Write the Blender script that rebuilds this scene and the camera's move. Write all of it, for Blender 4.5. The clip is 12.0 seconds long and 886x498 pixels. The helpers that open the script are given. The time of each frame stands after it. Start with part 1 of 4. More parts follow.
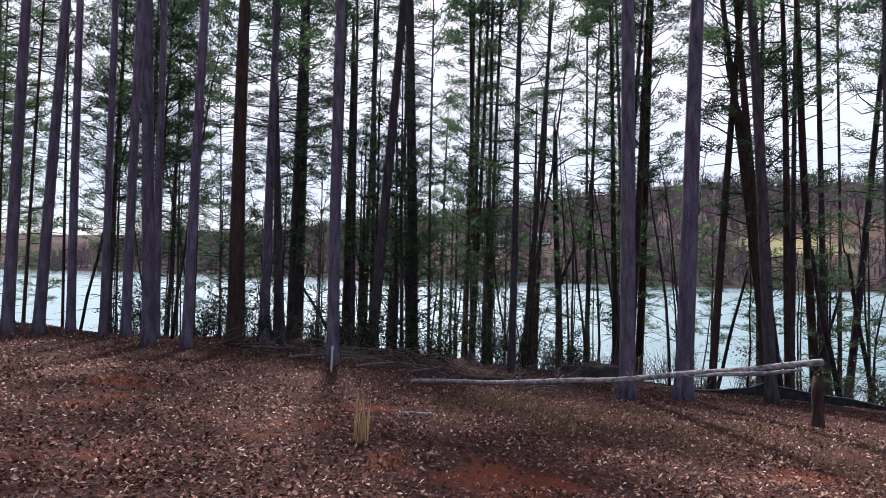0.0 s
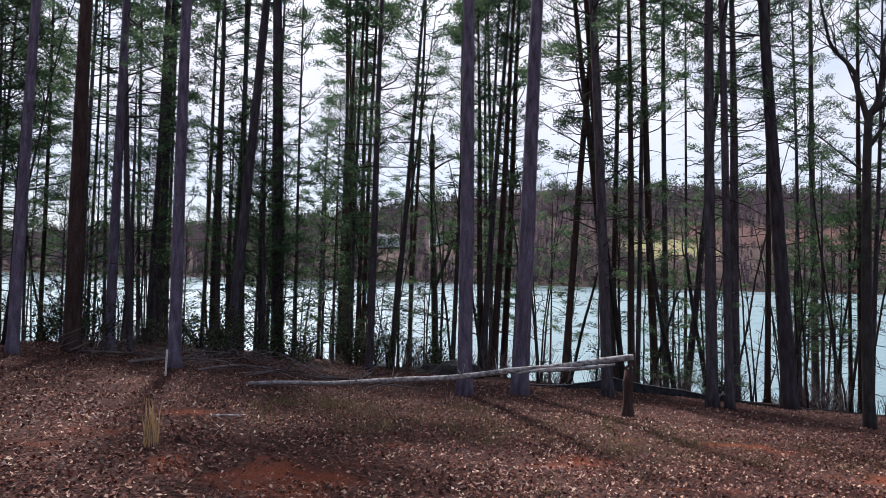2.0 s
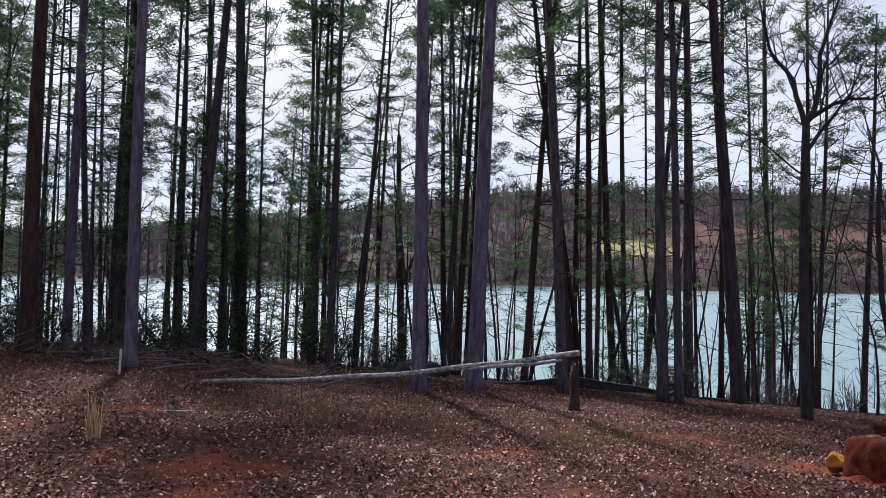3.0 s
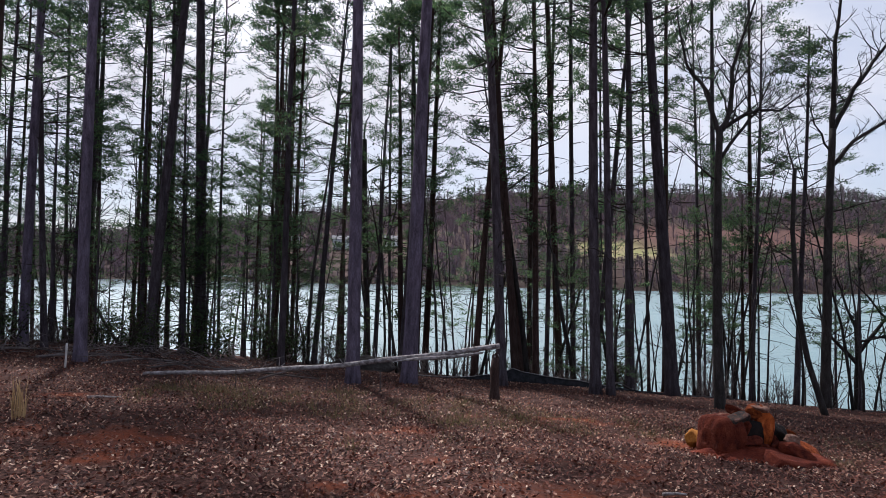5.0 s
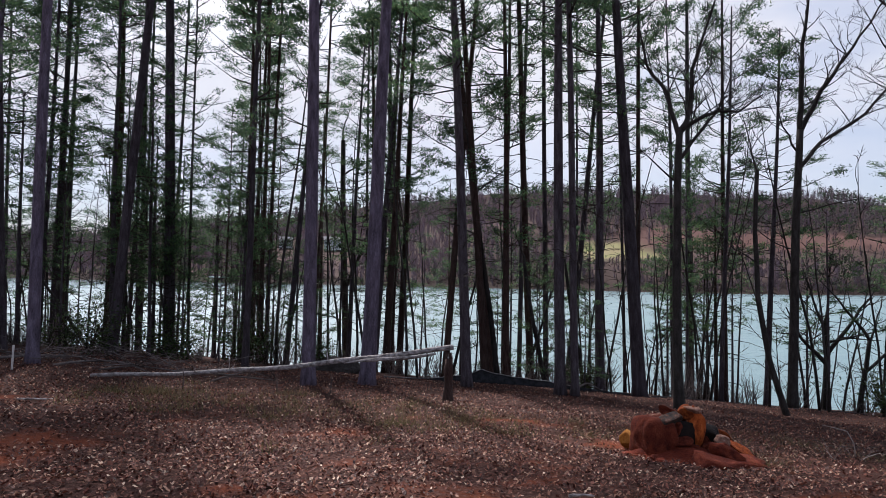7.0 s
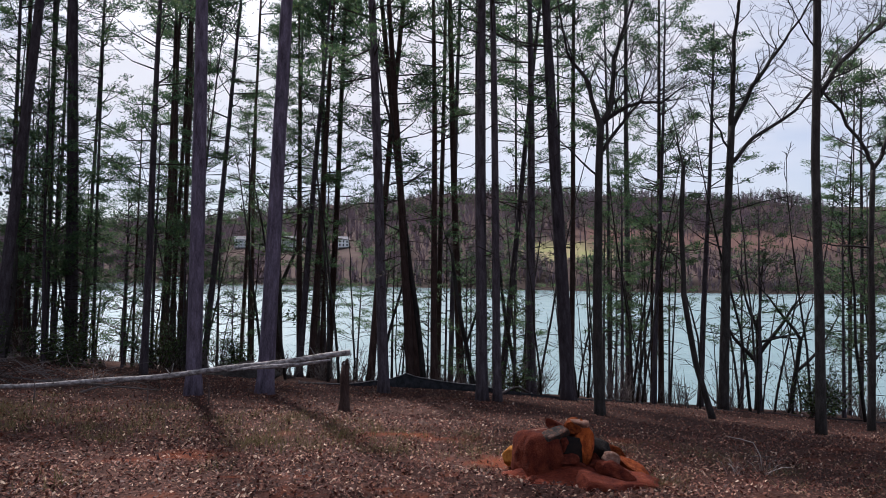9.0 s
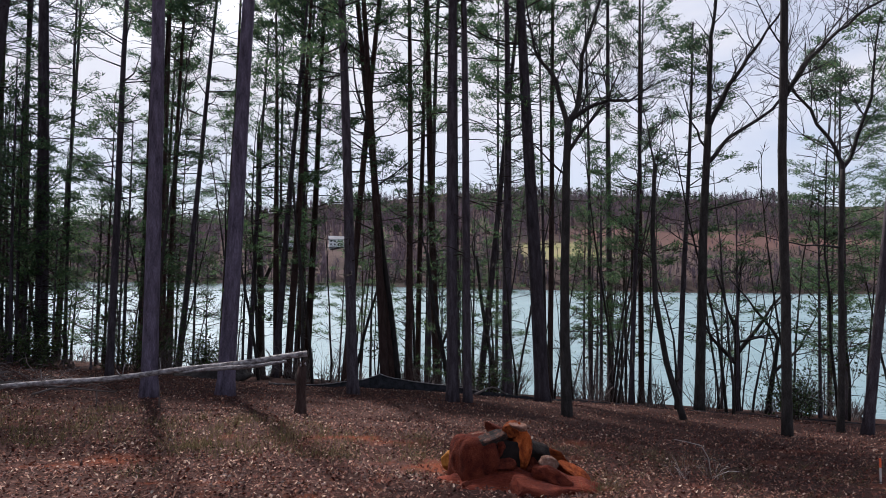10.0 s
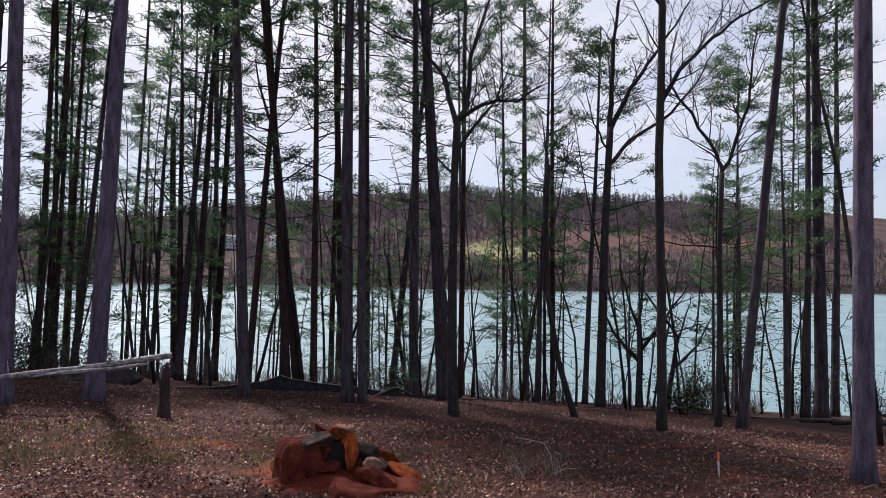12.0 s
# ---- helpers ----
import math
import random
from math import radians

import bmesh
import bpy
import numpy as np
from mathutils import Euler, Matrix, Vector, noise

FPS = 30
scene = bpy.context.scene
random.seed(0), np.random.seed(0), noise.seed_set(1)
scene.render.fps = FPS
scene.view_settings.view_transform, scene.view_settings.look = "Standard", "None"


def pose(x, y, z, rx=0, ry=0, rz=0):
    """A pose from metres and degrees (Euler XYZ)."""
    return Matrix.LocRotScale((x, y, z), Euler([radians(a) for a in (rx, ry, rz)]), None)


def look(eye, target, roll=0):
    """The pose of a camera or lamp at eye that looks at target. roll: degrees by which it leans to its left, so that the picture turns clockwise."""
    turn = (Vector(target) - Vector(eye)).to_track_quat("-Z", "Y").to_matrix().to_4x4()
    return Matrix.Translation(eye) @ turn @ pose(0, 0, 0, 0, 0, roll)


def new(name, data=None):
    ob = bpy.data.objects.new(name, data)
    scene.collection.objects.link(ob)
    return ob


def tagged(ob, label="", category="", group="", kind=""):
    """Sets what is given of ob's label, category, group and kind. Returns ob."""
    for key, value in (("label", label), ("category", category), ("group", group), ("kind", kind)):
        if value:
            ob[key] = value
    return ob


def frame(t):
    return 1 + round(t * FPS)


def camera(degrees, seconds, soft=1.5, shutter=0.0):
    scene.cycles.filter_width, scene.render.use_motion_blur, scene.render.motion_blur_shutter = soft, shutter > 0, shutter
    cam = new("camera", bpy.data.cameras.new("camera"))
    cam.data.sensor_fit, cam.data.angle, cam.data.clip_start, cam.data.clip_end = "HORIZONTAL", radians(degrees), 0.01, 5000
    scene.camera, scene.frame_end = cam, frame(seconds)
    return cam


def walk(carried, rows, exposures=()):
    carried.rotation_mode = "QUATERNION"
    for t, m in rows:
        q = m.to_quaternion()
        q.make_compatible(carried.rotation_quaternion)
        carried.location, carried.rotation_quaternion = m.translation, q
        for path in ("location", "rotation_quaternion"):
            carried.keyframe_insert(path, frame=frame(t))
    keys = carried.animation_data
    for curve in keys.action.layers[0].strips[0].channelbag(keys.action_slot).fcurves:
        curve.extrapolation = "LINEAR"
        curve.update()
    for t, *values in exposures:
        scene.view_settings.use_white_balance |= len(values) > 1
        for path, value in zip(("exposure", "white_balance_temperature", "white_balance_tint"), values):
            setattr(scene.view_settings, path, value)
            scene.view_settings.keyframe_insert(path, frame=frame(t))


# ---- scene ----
cam = camera(67.7, 12.0, 0.85)
PATH = [
    (0, (0.58, -0.117, 1.556), (0.457, 1.878, 1.622), 1.1),
    (0.5, (0.868, -0.21, 1.584), (0.783, 1.787, 1.651), 1.0),
    (1, (1.151, -0.295, 1.608), (1.139, 1.704, 1.676), 1.0),
    (1.5, (1.393, -0.358, 1.614), (1.487, 1.638, 1.683), 1.0),
    (2, (1.581, -0.435, 1.624), (1.771, 1.555, 1.696), 1.2),
    (2.5, (1.753, -0.568, 1.613), (1.993, 1.416, 1.687), 1.2),
    (3, (1.937, -0.788, 1.609), (2.206, 1.192, 1.684), 1.1),
    (3.5, (2.164, -1.078, 1.595), (2.451, 0.9, 1.672), 1.1),
    (5.5, (3.103, -2.024, 1.569), (3.424, -0.052, 1.651), 1.0),
    (6, (3.286, -2.115, 1.557), (3.609, -0.143, 1.641), 1.0),
    (6.5, (3.441, -2.134, 1.569), (3.768, -0.163, 1.652), 1.0),
    (7, (3.664, -1.945, 1.587), (4.003, 0.024, 1.671), 1.0),
    (9, (4.986, -1.147, 1.585), (5.444, 0.798, 1.671), 0.9),
    (9.5, (5.333, -1.157, 1.592), (5.797, 0.787, 1.678), 0.9),
    (10, (5.689, -1.132, 1.603), (6.159, 0.81, 1.688), 0.9),
    (10.5, (6.029, -1.157, 1.611), (6.505, 0.783, 1.695), 0.9),
    (11, (6.347, -1.212, 1.606), (6.869, 0.717, 1.691), 0.9),
    (11.5, (6.657, -1.284, 1.618), (7.245, 0.625, 1.703), 1.0),
    (12, (6.976, -1.364, 1.61), (7.604, 0.533, 1.697), 0.9),
]
walk(cam, [(t, look(eye, target, roll)) for t, eye, target, roll in PATH], [(0.0, 0.61, 5420, 15), (3.0, 0.42, 5440, 14), (5.5, 0.29, 5500, 14), (12.0, 0.29, 5500, 14)])

# ---- world, sun, exposure ----
SUN_AZ, SUN_EL = -12.0, 53.0          # degrees from +y to the right; above the horizon
LAKE_Z = -4.5

world = bpy.data.worlds.new("sky")
scene.world = world
world.use_nodes = True
wn, wl = world.node_tree.nodes, world.node_tree.links
wn.clear()
w_out = wn.new("ShaderNodeOutputWorld")
w_bg = wn.new("ShaderNodeBackground")
w_bg.inputs["Strength"].default_value = 0.077
w_sky = wn.new("ShaderNodeTexSky")
w_sky.sky_type = "NISHITA"
w_sky.sun_disc = False
w_sky.sun_elevation = radians(SUN_EL)
w_sky.sun_rotation = radians(SUN_AZ)
w_sky.dust_density = 1.4
w_co = wn.new("ShaderNodeTexCoord")
w_map = wn.new("ShaderNodeMapping")
w_map.inputs["Scale"].default_value = (1.0, 1.0, 2.6)
w_noise = wn.new("ShaderNodeTexNoise")
w_noise.inputs["Scale"].default_value = 2.1
w_noise.inputs["Detail"].default_value = 5.0
w_ramp = wn.new("ShaderNodeValToRGB")
w_ramp.color_ramp.elements[0].position = 0.33
w_ramp.color_ramp.elements[0].color = (0.66, 0.66, 0.66, 1)
w_ramp.color_ramp.elements[1].position = 0.44
w_mix = wn.new("ShaderNodeMixRGB")
w_glow = wn.new("ShaderNodeMapRange")                           # thin bright cloud, brighter towards the sun
w_glow.inputs["From Min"].default_value = 0.80
w_glow.inputs["From Max"].default_value = 1.0
w_glow.inputs["To Min"].default_value = 1.0
w_glow.inputs["To Max"].default_value = 3.0
w_cloud = wn.new("ShaderNodeVectorMath")
w_cloud.operation = "SCALE"
w_cloud.inputs[0].default_value = (9.3, 8.55, 7.75)
wl.new(w_glow.outputs["Result"], w_cloud.inputs["Scale"])
wl.new(w_cloud.outputs["Vector"], w_mix.inputs["Color2"])
w_dot = wn.new("ShaderNodeVectorMath")                          # thin cloud glows on the sun's side of the sky
w_dot.operation = "DOT_PRODUCT"
w_dot.inputs[1].default_value = (math.sin(radians(SUN_AZ)) * math.cos(radians(SUN_EL)), math.cos(radians(SUN_AZ)) * math.cos(radians(SUN_EL)), math.sin(radians(SUN_EL)))
w_fall = wn.new("ShaderNodeMapRange")
w_fall.inputs["From Min"].default_value = -0.55
w_fall.inputs["From Max"].default_value = 0.10
w_fall.inputs["To Min"].default_value = 0.16
w_cut = wn.new("ShaderNodeMath")
w_cut.operation = "MULTIPLY"
w_sep = wn.new("ShaderNodeSeparateXYZ")                          # cover: broken at the horizon, thin overhead
w_low = wn.new("ShaderNodeMapRange")
w_low.inputs["From Min"].default_value = 0.09
w_low.inputs["From Max"].default_value = 0.25
w_low.inputs["To Min"].default_value = 0.52
w_high = wn.new("ShaderNodeMapRange")
w_high.inputs["From Min"].default_value = 0.40
w_high.inputs["From Max"].default_value = 0.80
w_high.inputs["To Min"].default_value = 1.0
w_high.inputs["To Max"].default_value = 0.22
w_cut2, w_cut3 = wn.new("ShaderNodeMath"), wn.new("ShaderNodeMath")
w_cut2.operation = w_cut3.operation = "MULTIPLY"
w_soft = wn.new("ShaderNodeMixRGB")                             # haze thickens the sky round the sun
w_soft.blend_type = "ADD"
w_soft.inputs["Fac"].default_value = 0.08
wl.new(w_co.outputs["Generated"], w_map.inputs["Vector"])
wl.new(w_map.outputs["Vector"], w_noise.inputs["Vector"])
wl.new(w_noise.outputs["Fac"], w_ramp.inputs["Fac"])
wl.new(w_co.outputs["Generated"], w_dot.inputs[0])
wl.new(w_dot.outputs["Value"], w_fall.inputs["Value"])
wl.new(w_dot.outputs["Value"], w_glow.inputs["Value"])
wl.new(w_ramp.outputs["Color"], w_cut.inputs[0])
wl.new(w_fall.outputs["Result"], w_cut.inputs[1])
wl.new(w_co.outputs["Generated"], w_sep.inputs[0])
wl.new(w_sep.outputs["Z"], w_low.inputs["Value"])
wl.new(w_sep.outputs["Z"], w_high.inputs["Value"])
wl.new(w_cut.outputs[0], w_cut2.inputs[0])
wl.new(w_low.outputs["Result"], w_cut2.inputs[1])
wl.new(w_cut2.outputs[0], w_cut3.inputs[0])
wl.new(w_high.outputs["Result"], w_cut3.inputs[1])
wl.new(w_cut3.outputs[0], w_mix.inputs["Fac"])
wl.new(w_sky.outputs["Color"], w_mix.inputs["Color1"])
wl.new(w_mix.outputs["Color"], w_soft.inputs["Color1"])
wl.new(w_sky.outputs["Color"], w_soft.inputs["Color2"])
wl.new(w_soft.outputs["Color"], w_bg.inputs["Color"])
wl.new(w_bg.outputs["Background"], w_out.inputs["Surface"])

sun = new("sun", bpy.data.lights.new("sun", "SUN"))
sun.data.energy = 7.2
sun.data.angle = radians(3.2)
sun.data.color = (1.0, 0.88, 0.72)
_a, _e = radians(SUN_AZ), radians(SUN_EL)
sun_dir = Vector((math.sin(_a) * math.cos(_e), math.cos(_a) * math.cos(_e), math.sin(_e)))
sun.matrix_world = look(sun_dir * 60, (0, 0, 0))


# ---- materials ----
def material(name, rough=0.8, metal=0.0, gloss=0.5):
    m = bpy.data.materials.new(name)
    m.use_nodes = True
    b = m.node_tree.nodes["Principled BSDF"]
    b.inputs["Roughness"].default_value = rough
    b.inputs["Metallic"].default_value = metal
    b.inputs["Specular IOR Level"].default_value = gloss
    return m, m.node_tree.nodes, m.node_tree.links, b


def ramp(nodes, stops):
    r = nodes.new("ShaderNodeValToRGB")
    el = r.color_ramp.elements
    while len(el) < len(stops):
        el.new(0.5)
    for e, (p, c) in zip(el, stops):
        e.position, e.color = p, (*c, 1)
    return r


def noise_node(nodes, links, scale, detail=4, vec=None, stretch=None, rough=0.55):
    n = nodes.new("ShaderNodeTexNoise")
    n.inputs["Scale"].default_value = scale
    n.inputs["Detail"].default_value = detail
    n.inputs["Roughness"].default_value = rough
    if vec is None:
        vec = nodes.new("ShaderNodeTexCoord").outputs["Object"]
    if stretch:
        mp = nodes.new("ShaderNodeMapping")
        mp.inputs["Scale"].default_value = stretch
        links.new(vec, mp.inputs["Vector"])
        vec = mp.outputs["Vector"]
    links.new(vec, n.inputs["Vector"])
    return n


def mix(nodes, links, fac, a, b, kind="MIX"):
    m = nodes.new("ShaderNodeMixRGB")
    m.blend_type = kind
    for sock, v in (("Fac", fac), ("Color1", a), ("Color2", b)):
        if isinstance(v, (int, float)):
            m.inputs[sock].default_value = v
        elif isinstance(v, tuple):
            m.inputs[sock].default_value = (*v, 1)
        else:
            links.new(v, m.inputs[sock])
    return m.outputs["Color"]


def bump(nodes, links, b, height, strength=0.5, dist=0.02):
    n = nodes.new("ShaderNodeBump")
    n.inputs["Strength"].default_value = strength
    n.inputs["Distance"].default_value = dist
    links.new(height, n.inputs["Height"])
    links.new(n.outputs["Normal"], b.inputs["Normal"])


def surface(name, stops, scale, rough=0.85, stretch=None, fine=40.0, bump_k=0.5, bump_d=0.02, vary=0.25):
    """Two scales of noise over a colour ramp, a shift from object to object, and relief."""
    m, n, l, b = material(name, rough, 0.0, 0.15)
    big = noise_node(n, l, scale, 4, None, stretch)
    small = noise_node(n, l, fine, 3, None, stretch)
    add = n.new("ShaderNodeMath")
    add.operation = "MULTIPLY_ADD"
    l.new(small.outputs["Fac"], add.inputs[0])
    add.inputs[1].default_value = 0.6
    l.new(big.outputs["Fac"], add.inputs[2])
    sub = n.new("ShaderNodeMath")
    sub.operation = "SUBTRACT"
    l.new(add.outputs[0], sub.inputs[0])
    sub.inputs[1].default_value = 0.3
    r = ramp(n, stops)
    l.new(sub.outputs[0], r.inputs["Fac"])
    info = n.new("ShaderNodeObjectInfo")
    hsv = n.new("ShaderNodeHueSaturation")
    mr = n.new("ShaderNodeMapRange")
    mr.inputs["To Min"].default_value = 1 - vary
    mr.inputs["To Max"].default_value = 1 + vary
    l.new(info.outputs["Random"], mr.inputs["Value"])
    l.new(mr.outputs["Result"], hsv.inputs["Value"])
    l.new(r.outputs["Color"], hsv.inputs["Color"])
    l.new(hsv.outputs["Color"], b.inputs["Base Color"])
    bump(n, l, b, sub.outputs[0], bump_k, bump_d)
    return m


def island_material(name, stops, rough=0.7, translucent=0.0):
    """Each loose piece takes its own colour from the ramp."""
    m, n, l, b = material(name, rough, 0.0, 0.2)
    geo = n.new("ShaderNodeNewGeometry")
    r = ramp(n, stops)
    l.new(geo.outputs["Random Per Island"], r.inputs["Fac"])
    spot = noise_node(n, l, 9.0, 3)
    col = mix(n, l, 0.5, r.outputs["Color"], spot.outputs["Fac"], "OVERLAY")
    l.new(col, b.inputs["Base Color"])
    if translucent:
        tr = n.new("ShaderNodeBsdfTranslucent")
        l.new(col, tr.inputs["Color"])
        ms = n.new("ShaderNodeMixShader")
        ms.inputs["Fac"].default_value = translucent
        l.new(b.outputs["BSDF"], ms.inputs[1])
        l.new(tr.outputs["BSDF"], ms.inputs[2])
        l.new(ms.outputs["Shader"], n["Material Output"].inputs["Surface"])
    return m


# near trunks' better light is put into the bark colour; bank pines darker
BARK = surface("pine_bark", [(0.25, (0.046, 0.036, 0.050)), (0.5, (0.112, 0.090, 0.124)), (0.75, (0.200, 0.165, 0.225))], 2.6, 0.9, (4.0, 4.0, 0.9), 22.0, 0.9, 0.03, 0.22)
BARK_MID = surface("dim_pine_bark", [(0.25, (0.024, 0.019, 0.022)), (0.5, (0.058, 0.046, 0.053)), (0.75, (0.103, 0.086, 0.099))], 2.6, 0.9, (4.0, 4.0, 0.9), 22.0, 0.9, 0.03, 0.22)
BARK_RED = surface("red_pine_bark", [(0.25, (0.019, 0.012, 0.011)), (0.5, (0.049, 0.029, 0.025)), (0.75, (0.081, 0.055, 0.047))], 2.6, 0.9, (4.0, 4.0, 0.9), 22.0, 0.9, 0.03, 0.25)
BARK_DARK = surface("hardwood_bark", [(0.25, (0.015, 0.013, 0.013)), (0.5, (0.033, 0.028, 0.026)), (0.8, (0.063, 0.056, 0.053))], 3.0, 0.9, (3.0, 3.0, 1.0), 26.0, 0.8, 0.02, 0.25)
TWIG = surface("twig_wood", [(0.3, (0.022, 0.016, 0.014)), (0.7, (0.050, 0.040, 0.034))], 4.0, 0.9, None, 30.0, 0.3, 0.005, 0.2)
DEADWOOD = surface("weathered_wood", [(0.25, (0.045, 0.036, 0.036)), (0.46, (0.20, 0.175, 0.17)), (0.60, (0.34, 0.31, 0.31)), (0.8, (0.50, 0.47, 0.47))], 2.2, 0.85, (6.0, 9.0, 9.0), 30.0, 0.8, 0.02, 0.1)
BRUSH = surface("dead_brush", [(0.3, (0.055, 0.043, 0.042)), (0.7, (0.170, 0.142, 0.135))], 3.0, 0.9, None, 25.0, 0.3, 0.005, 0.2)
NEEDLE = island_material("pine_needles", [(0.0, (0.032, 0.060, 0.032)), (0.5, (0.058, 0.102, 0.050)), (0.85, (0.088, 0.140, 0.058)), (1.0, (0.140, 0.175, 0.068))], 0.55, 0.6)
BROADLEAF = island_material("evergreen_leaves", [(0.0, (0.014, 0.024, 0.010)), (0.5, (0.029, 0.048, 0.014)), (1.0, (0.067, 0.082, 0.024))], 0.4, 0.3)
LITTER = island_material("fallen_leaves", [(0.0, (0.018, 0.0055, 0.005)), (0.35, (0.064, 0.018, 0.013)), (0.62, (0.138, 0.047, 0.031)), (0.84, (0.225, 0.102, 0.067)), (0.94, (0.36, 0.215, 0.146)), (1.0, (0.55, 0.42, 0.32))], 0.6, 0.12)
GRASS = island_material("dry_grass", [(0.0, (0.050, 0.048, 0.016)), (0.5, (0.105, 0.088, 0.036)), (1.0, (0.22, 0.17, 0.09))], 0.7, 0.3)
STALK = surface("dead_stalk", [(0.3, (0.20, 0.17, 0.16)), (0.7, (0.36, 0.32, 0.30))], 4.0, 0.9, None, 25.0, 0.3, 0.005, 0.2)
STRAW = island_material("straw_grass", [(0.0, (0.26, 0.17, 0.08)), (1.0, (0.48, 0.34, 0.18))], 0.7, 0.3)
CLAY_ROCK = surface("clay_coated_rock", [(0.25, (0.030, 0.005, 0.003)), (0.45, (0.082, 0.014, 0.007)), (0.65, (0.130, 0.027, 0.012)), (0.85, (0.20, 0.062, 0.034))], 2.6, 0.9, None, 24.0, 0.9, 0.03, 0.3)
ORANGE_ROCK = surface("orange_clay_rock", [(0.25, (0.055, 0.010, 0.003)), (0.45, (0.220, 0.044, 0.010)), (0.65, (0.374, 0.089, 0.018)), (0.85, (0.462, 0.170, 0.063))], 3.4, 0.85, None, 26.0, 0.9, 0.03, 0.3)
OCHRE_ROCK = surface("ochre_rock", [(0.3, (0.34, 0.12, 0.02)), (0.7, (0.58, 0.26, 0.05))], 4.0, 0.85, None, 26.0, 0.7, 0.02, 0.2)
PALE_ROCK = surface("pale_rock", [(0.3, (0.14, 0.062, 0.042)), (0.55, (0.22, 0.12, 0.085)), (0.8, (0.34, 0.24, 0.20))], 4.0, 0.85, None, 26.0, 0.7, 0.02, 0.2)
GREY_ROCK = surface("grey_rock", [(0.3, (0.012, 0.010, 0.010)), (0.5, (0.040, 0.032, 0.028)), (0.6, (0.110, 0.036, 0.018)), (0.8, (0.24, 0.20, 0.185))], 3.0, 0.75, None, 30.0, 0.6, 0.02, 0.15)
BLACK_ROCK = surface("black_rock", [(0.3, (0.005, 0.004, 0.004)), (0.7, (0.018, 0.011, 0.009))], 3.0, 0.8, None, 30.0, 0.6, 0.02, 0.1)
FABRIC = surface("black_fabric", [(0.3, (0.010, 0.010, 0.012)), (0.7, (0.035, 0.035, 0.04))], 6.0, 0.95, None, 60.0, 0.4, 0.01, 0.1)
LATH = surface("pale_lath", [(0.3, (0.42, 0.38, 0.36)), (0.7, (0.66, 0.63, 0.61))], 5.0, 0.8, None, 60.0, 0.2, 0.003, 0.05)
ORANGE = surface("orange_paint", [(0.3, (0.75, 0.10, 0.03)), (0.7, (0.95, 0.20, 0.08))], 8.0, 0.6, None, 60.0, 0.2, 0.003, 0.05)
WHITE_WALL = surface("white_siding", [(0.3, (0.70, 0.70, 0.70)), (0.7, (0.84, 0.84, 0.83))], 0.3, 0.7, None, 3.0, 0.2, 0.02, 0.05)
GREY_WALL = surface("grey_siding", [(0.3, (0.34, 0.35, 0.38)), (0.7, (0.46, 0.47, 0.50))], 0.3, 0.7, None, 3.0, 0.2, 0.02, 0.05)
ROOFING = surface("grey_shingles", [(0.3, (0.12, 0.12, 0.13)), (0.7, (0.22, 0.22, 0.24))], 0.4, 0.85, None, 3.0, 0.2, 0.02, 0.05)
PANE, _n, _l, _b = material("window_glass", 0.08)
_b.inputs["Base Color"].default_value = (0.03, 0.035, 0.04, 1)
DOCK_ROOF = surface("green_metal_roof", [(0.3, (0.30, 0.42, 0.40)), (0.7, (0.50, 0.62, 0.60))], 0.3, 0.5, None, 3.0, 0.2, 0.02, 0.05)
# distance haze is mixed into both colours: mauve-blue woods, greyed pines
HAZED_BARE = island_material("hazed_bare_woods", [(0.0, (0.068, 0.046, 0.056)), (0.5, (0.115, 0.087, 0.107)), (0.85, (0.155, 0.130, 0.160)), (1.0, (0.165, 0.095, 0.092))], 0.9, 0.2)
HAZED_PINE = island_material("hazed_far_pines", [(0.0, (0.030, 0.042, 0.030)), (0.6, (0.052, 0.068, 0.046)), (1.0, (0.085, 0.102, 0.060))], 0.9, 0.2)

# forest floor: leaf mould, red clay patches, field and clay bank across the water
FLOOR, n, l, b = material("forest_floor", 0.95, 0.0, 0.08)
co = n.new("ShaderNodeTexCoord").outputs["Object"]
speck = noise_node(n, l, 16.0, 5, co, None, 0.7)
blot = noise_node(n, l, 1.1, 4, co)
fine = noise_node(n, l, 55.0, 3, co)
r1 = ramp(n, [(0.30, (0.012, 0.0060, 0.0052)), (0.46, (0.032, 0.0148, 0.0118)), (0.60, (0.068, 0.033, 0.0255)), (0.76, (0.18, 0.102, 0.078))])
l.new(speck.outputs["Fac"], r1.inputs["Fac"])
r2 = ramp(n, [(0.3, (0.080, 0.020, 0.010)), (0.7, (0.15, 0.043, 0.019))])
l.new(fine.outputs["Fac"], r2.inputs["Fac"])
att = n.new("ShaderNodeAttribute")
att.attribute_name = "clay"
edge = n.new("ShaderNodeMath")
edge.operation = "MULTIPLY_ADD"
l.new(speck.outputs["Fac"], edge.inputs[0])
edge.inputs[1].default_value = -1.1
l.new(att.outputs["Fac"], edge.inputs[2])
step = n.new("ShaderNodeMapRange")
step.inputs["From Min"].default_value = -0.25
step.inputs["From Max"].default_value = 0.15
l.new(edge.outputs[0], step.inputs["Value"])
soil = mix(n, l, step.outputs["Result"], r1.outputs["Color"], r2.outputs["Color"])
soil = mix(n, l, 0.35, soil, blot.outputs["Fac"], "OVERLAY")
far = n.new("ShaderNodeAttribute")
far.attribute_name = "cover"
far_noise = noise_node(n, l, 0.05, 5, co)
r3 = ramp(n, [(0.35, (0.036, 0.024, 0.021)), (0.65, (0.070, 0.047, 0.042))])
l.new(far_noise.outputs["Fac"], r3.inputs["Fac"])
sel = n.new("ShaderNodeSeparateColor")
l.new(far.outputs["Color"], sel.inputs["Color"])
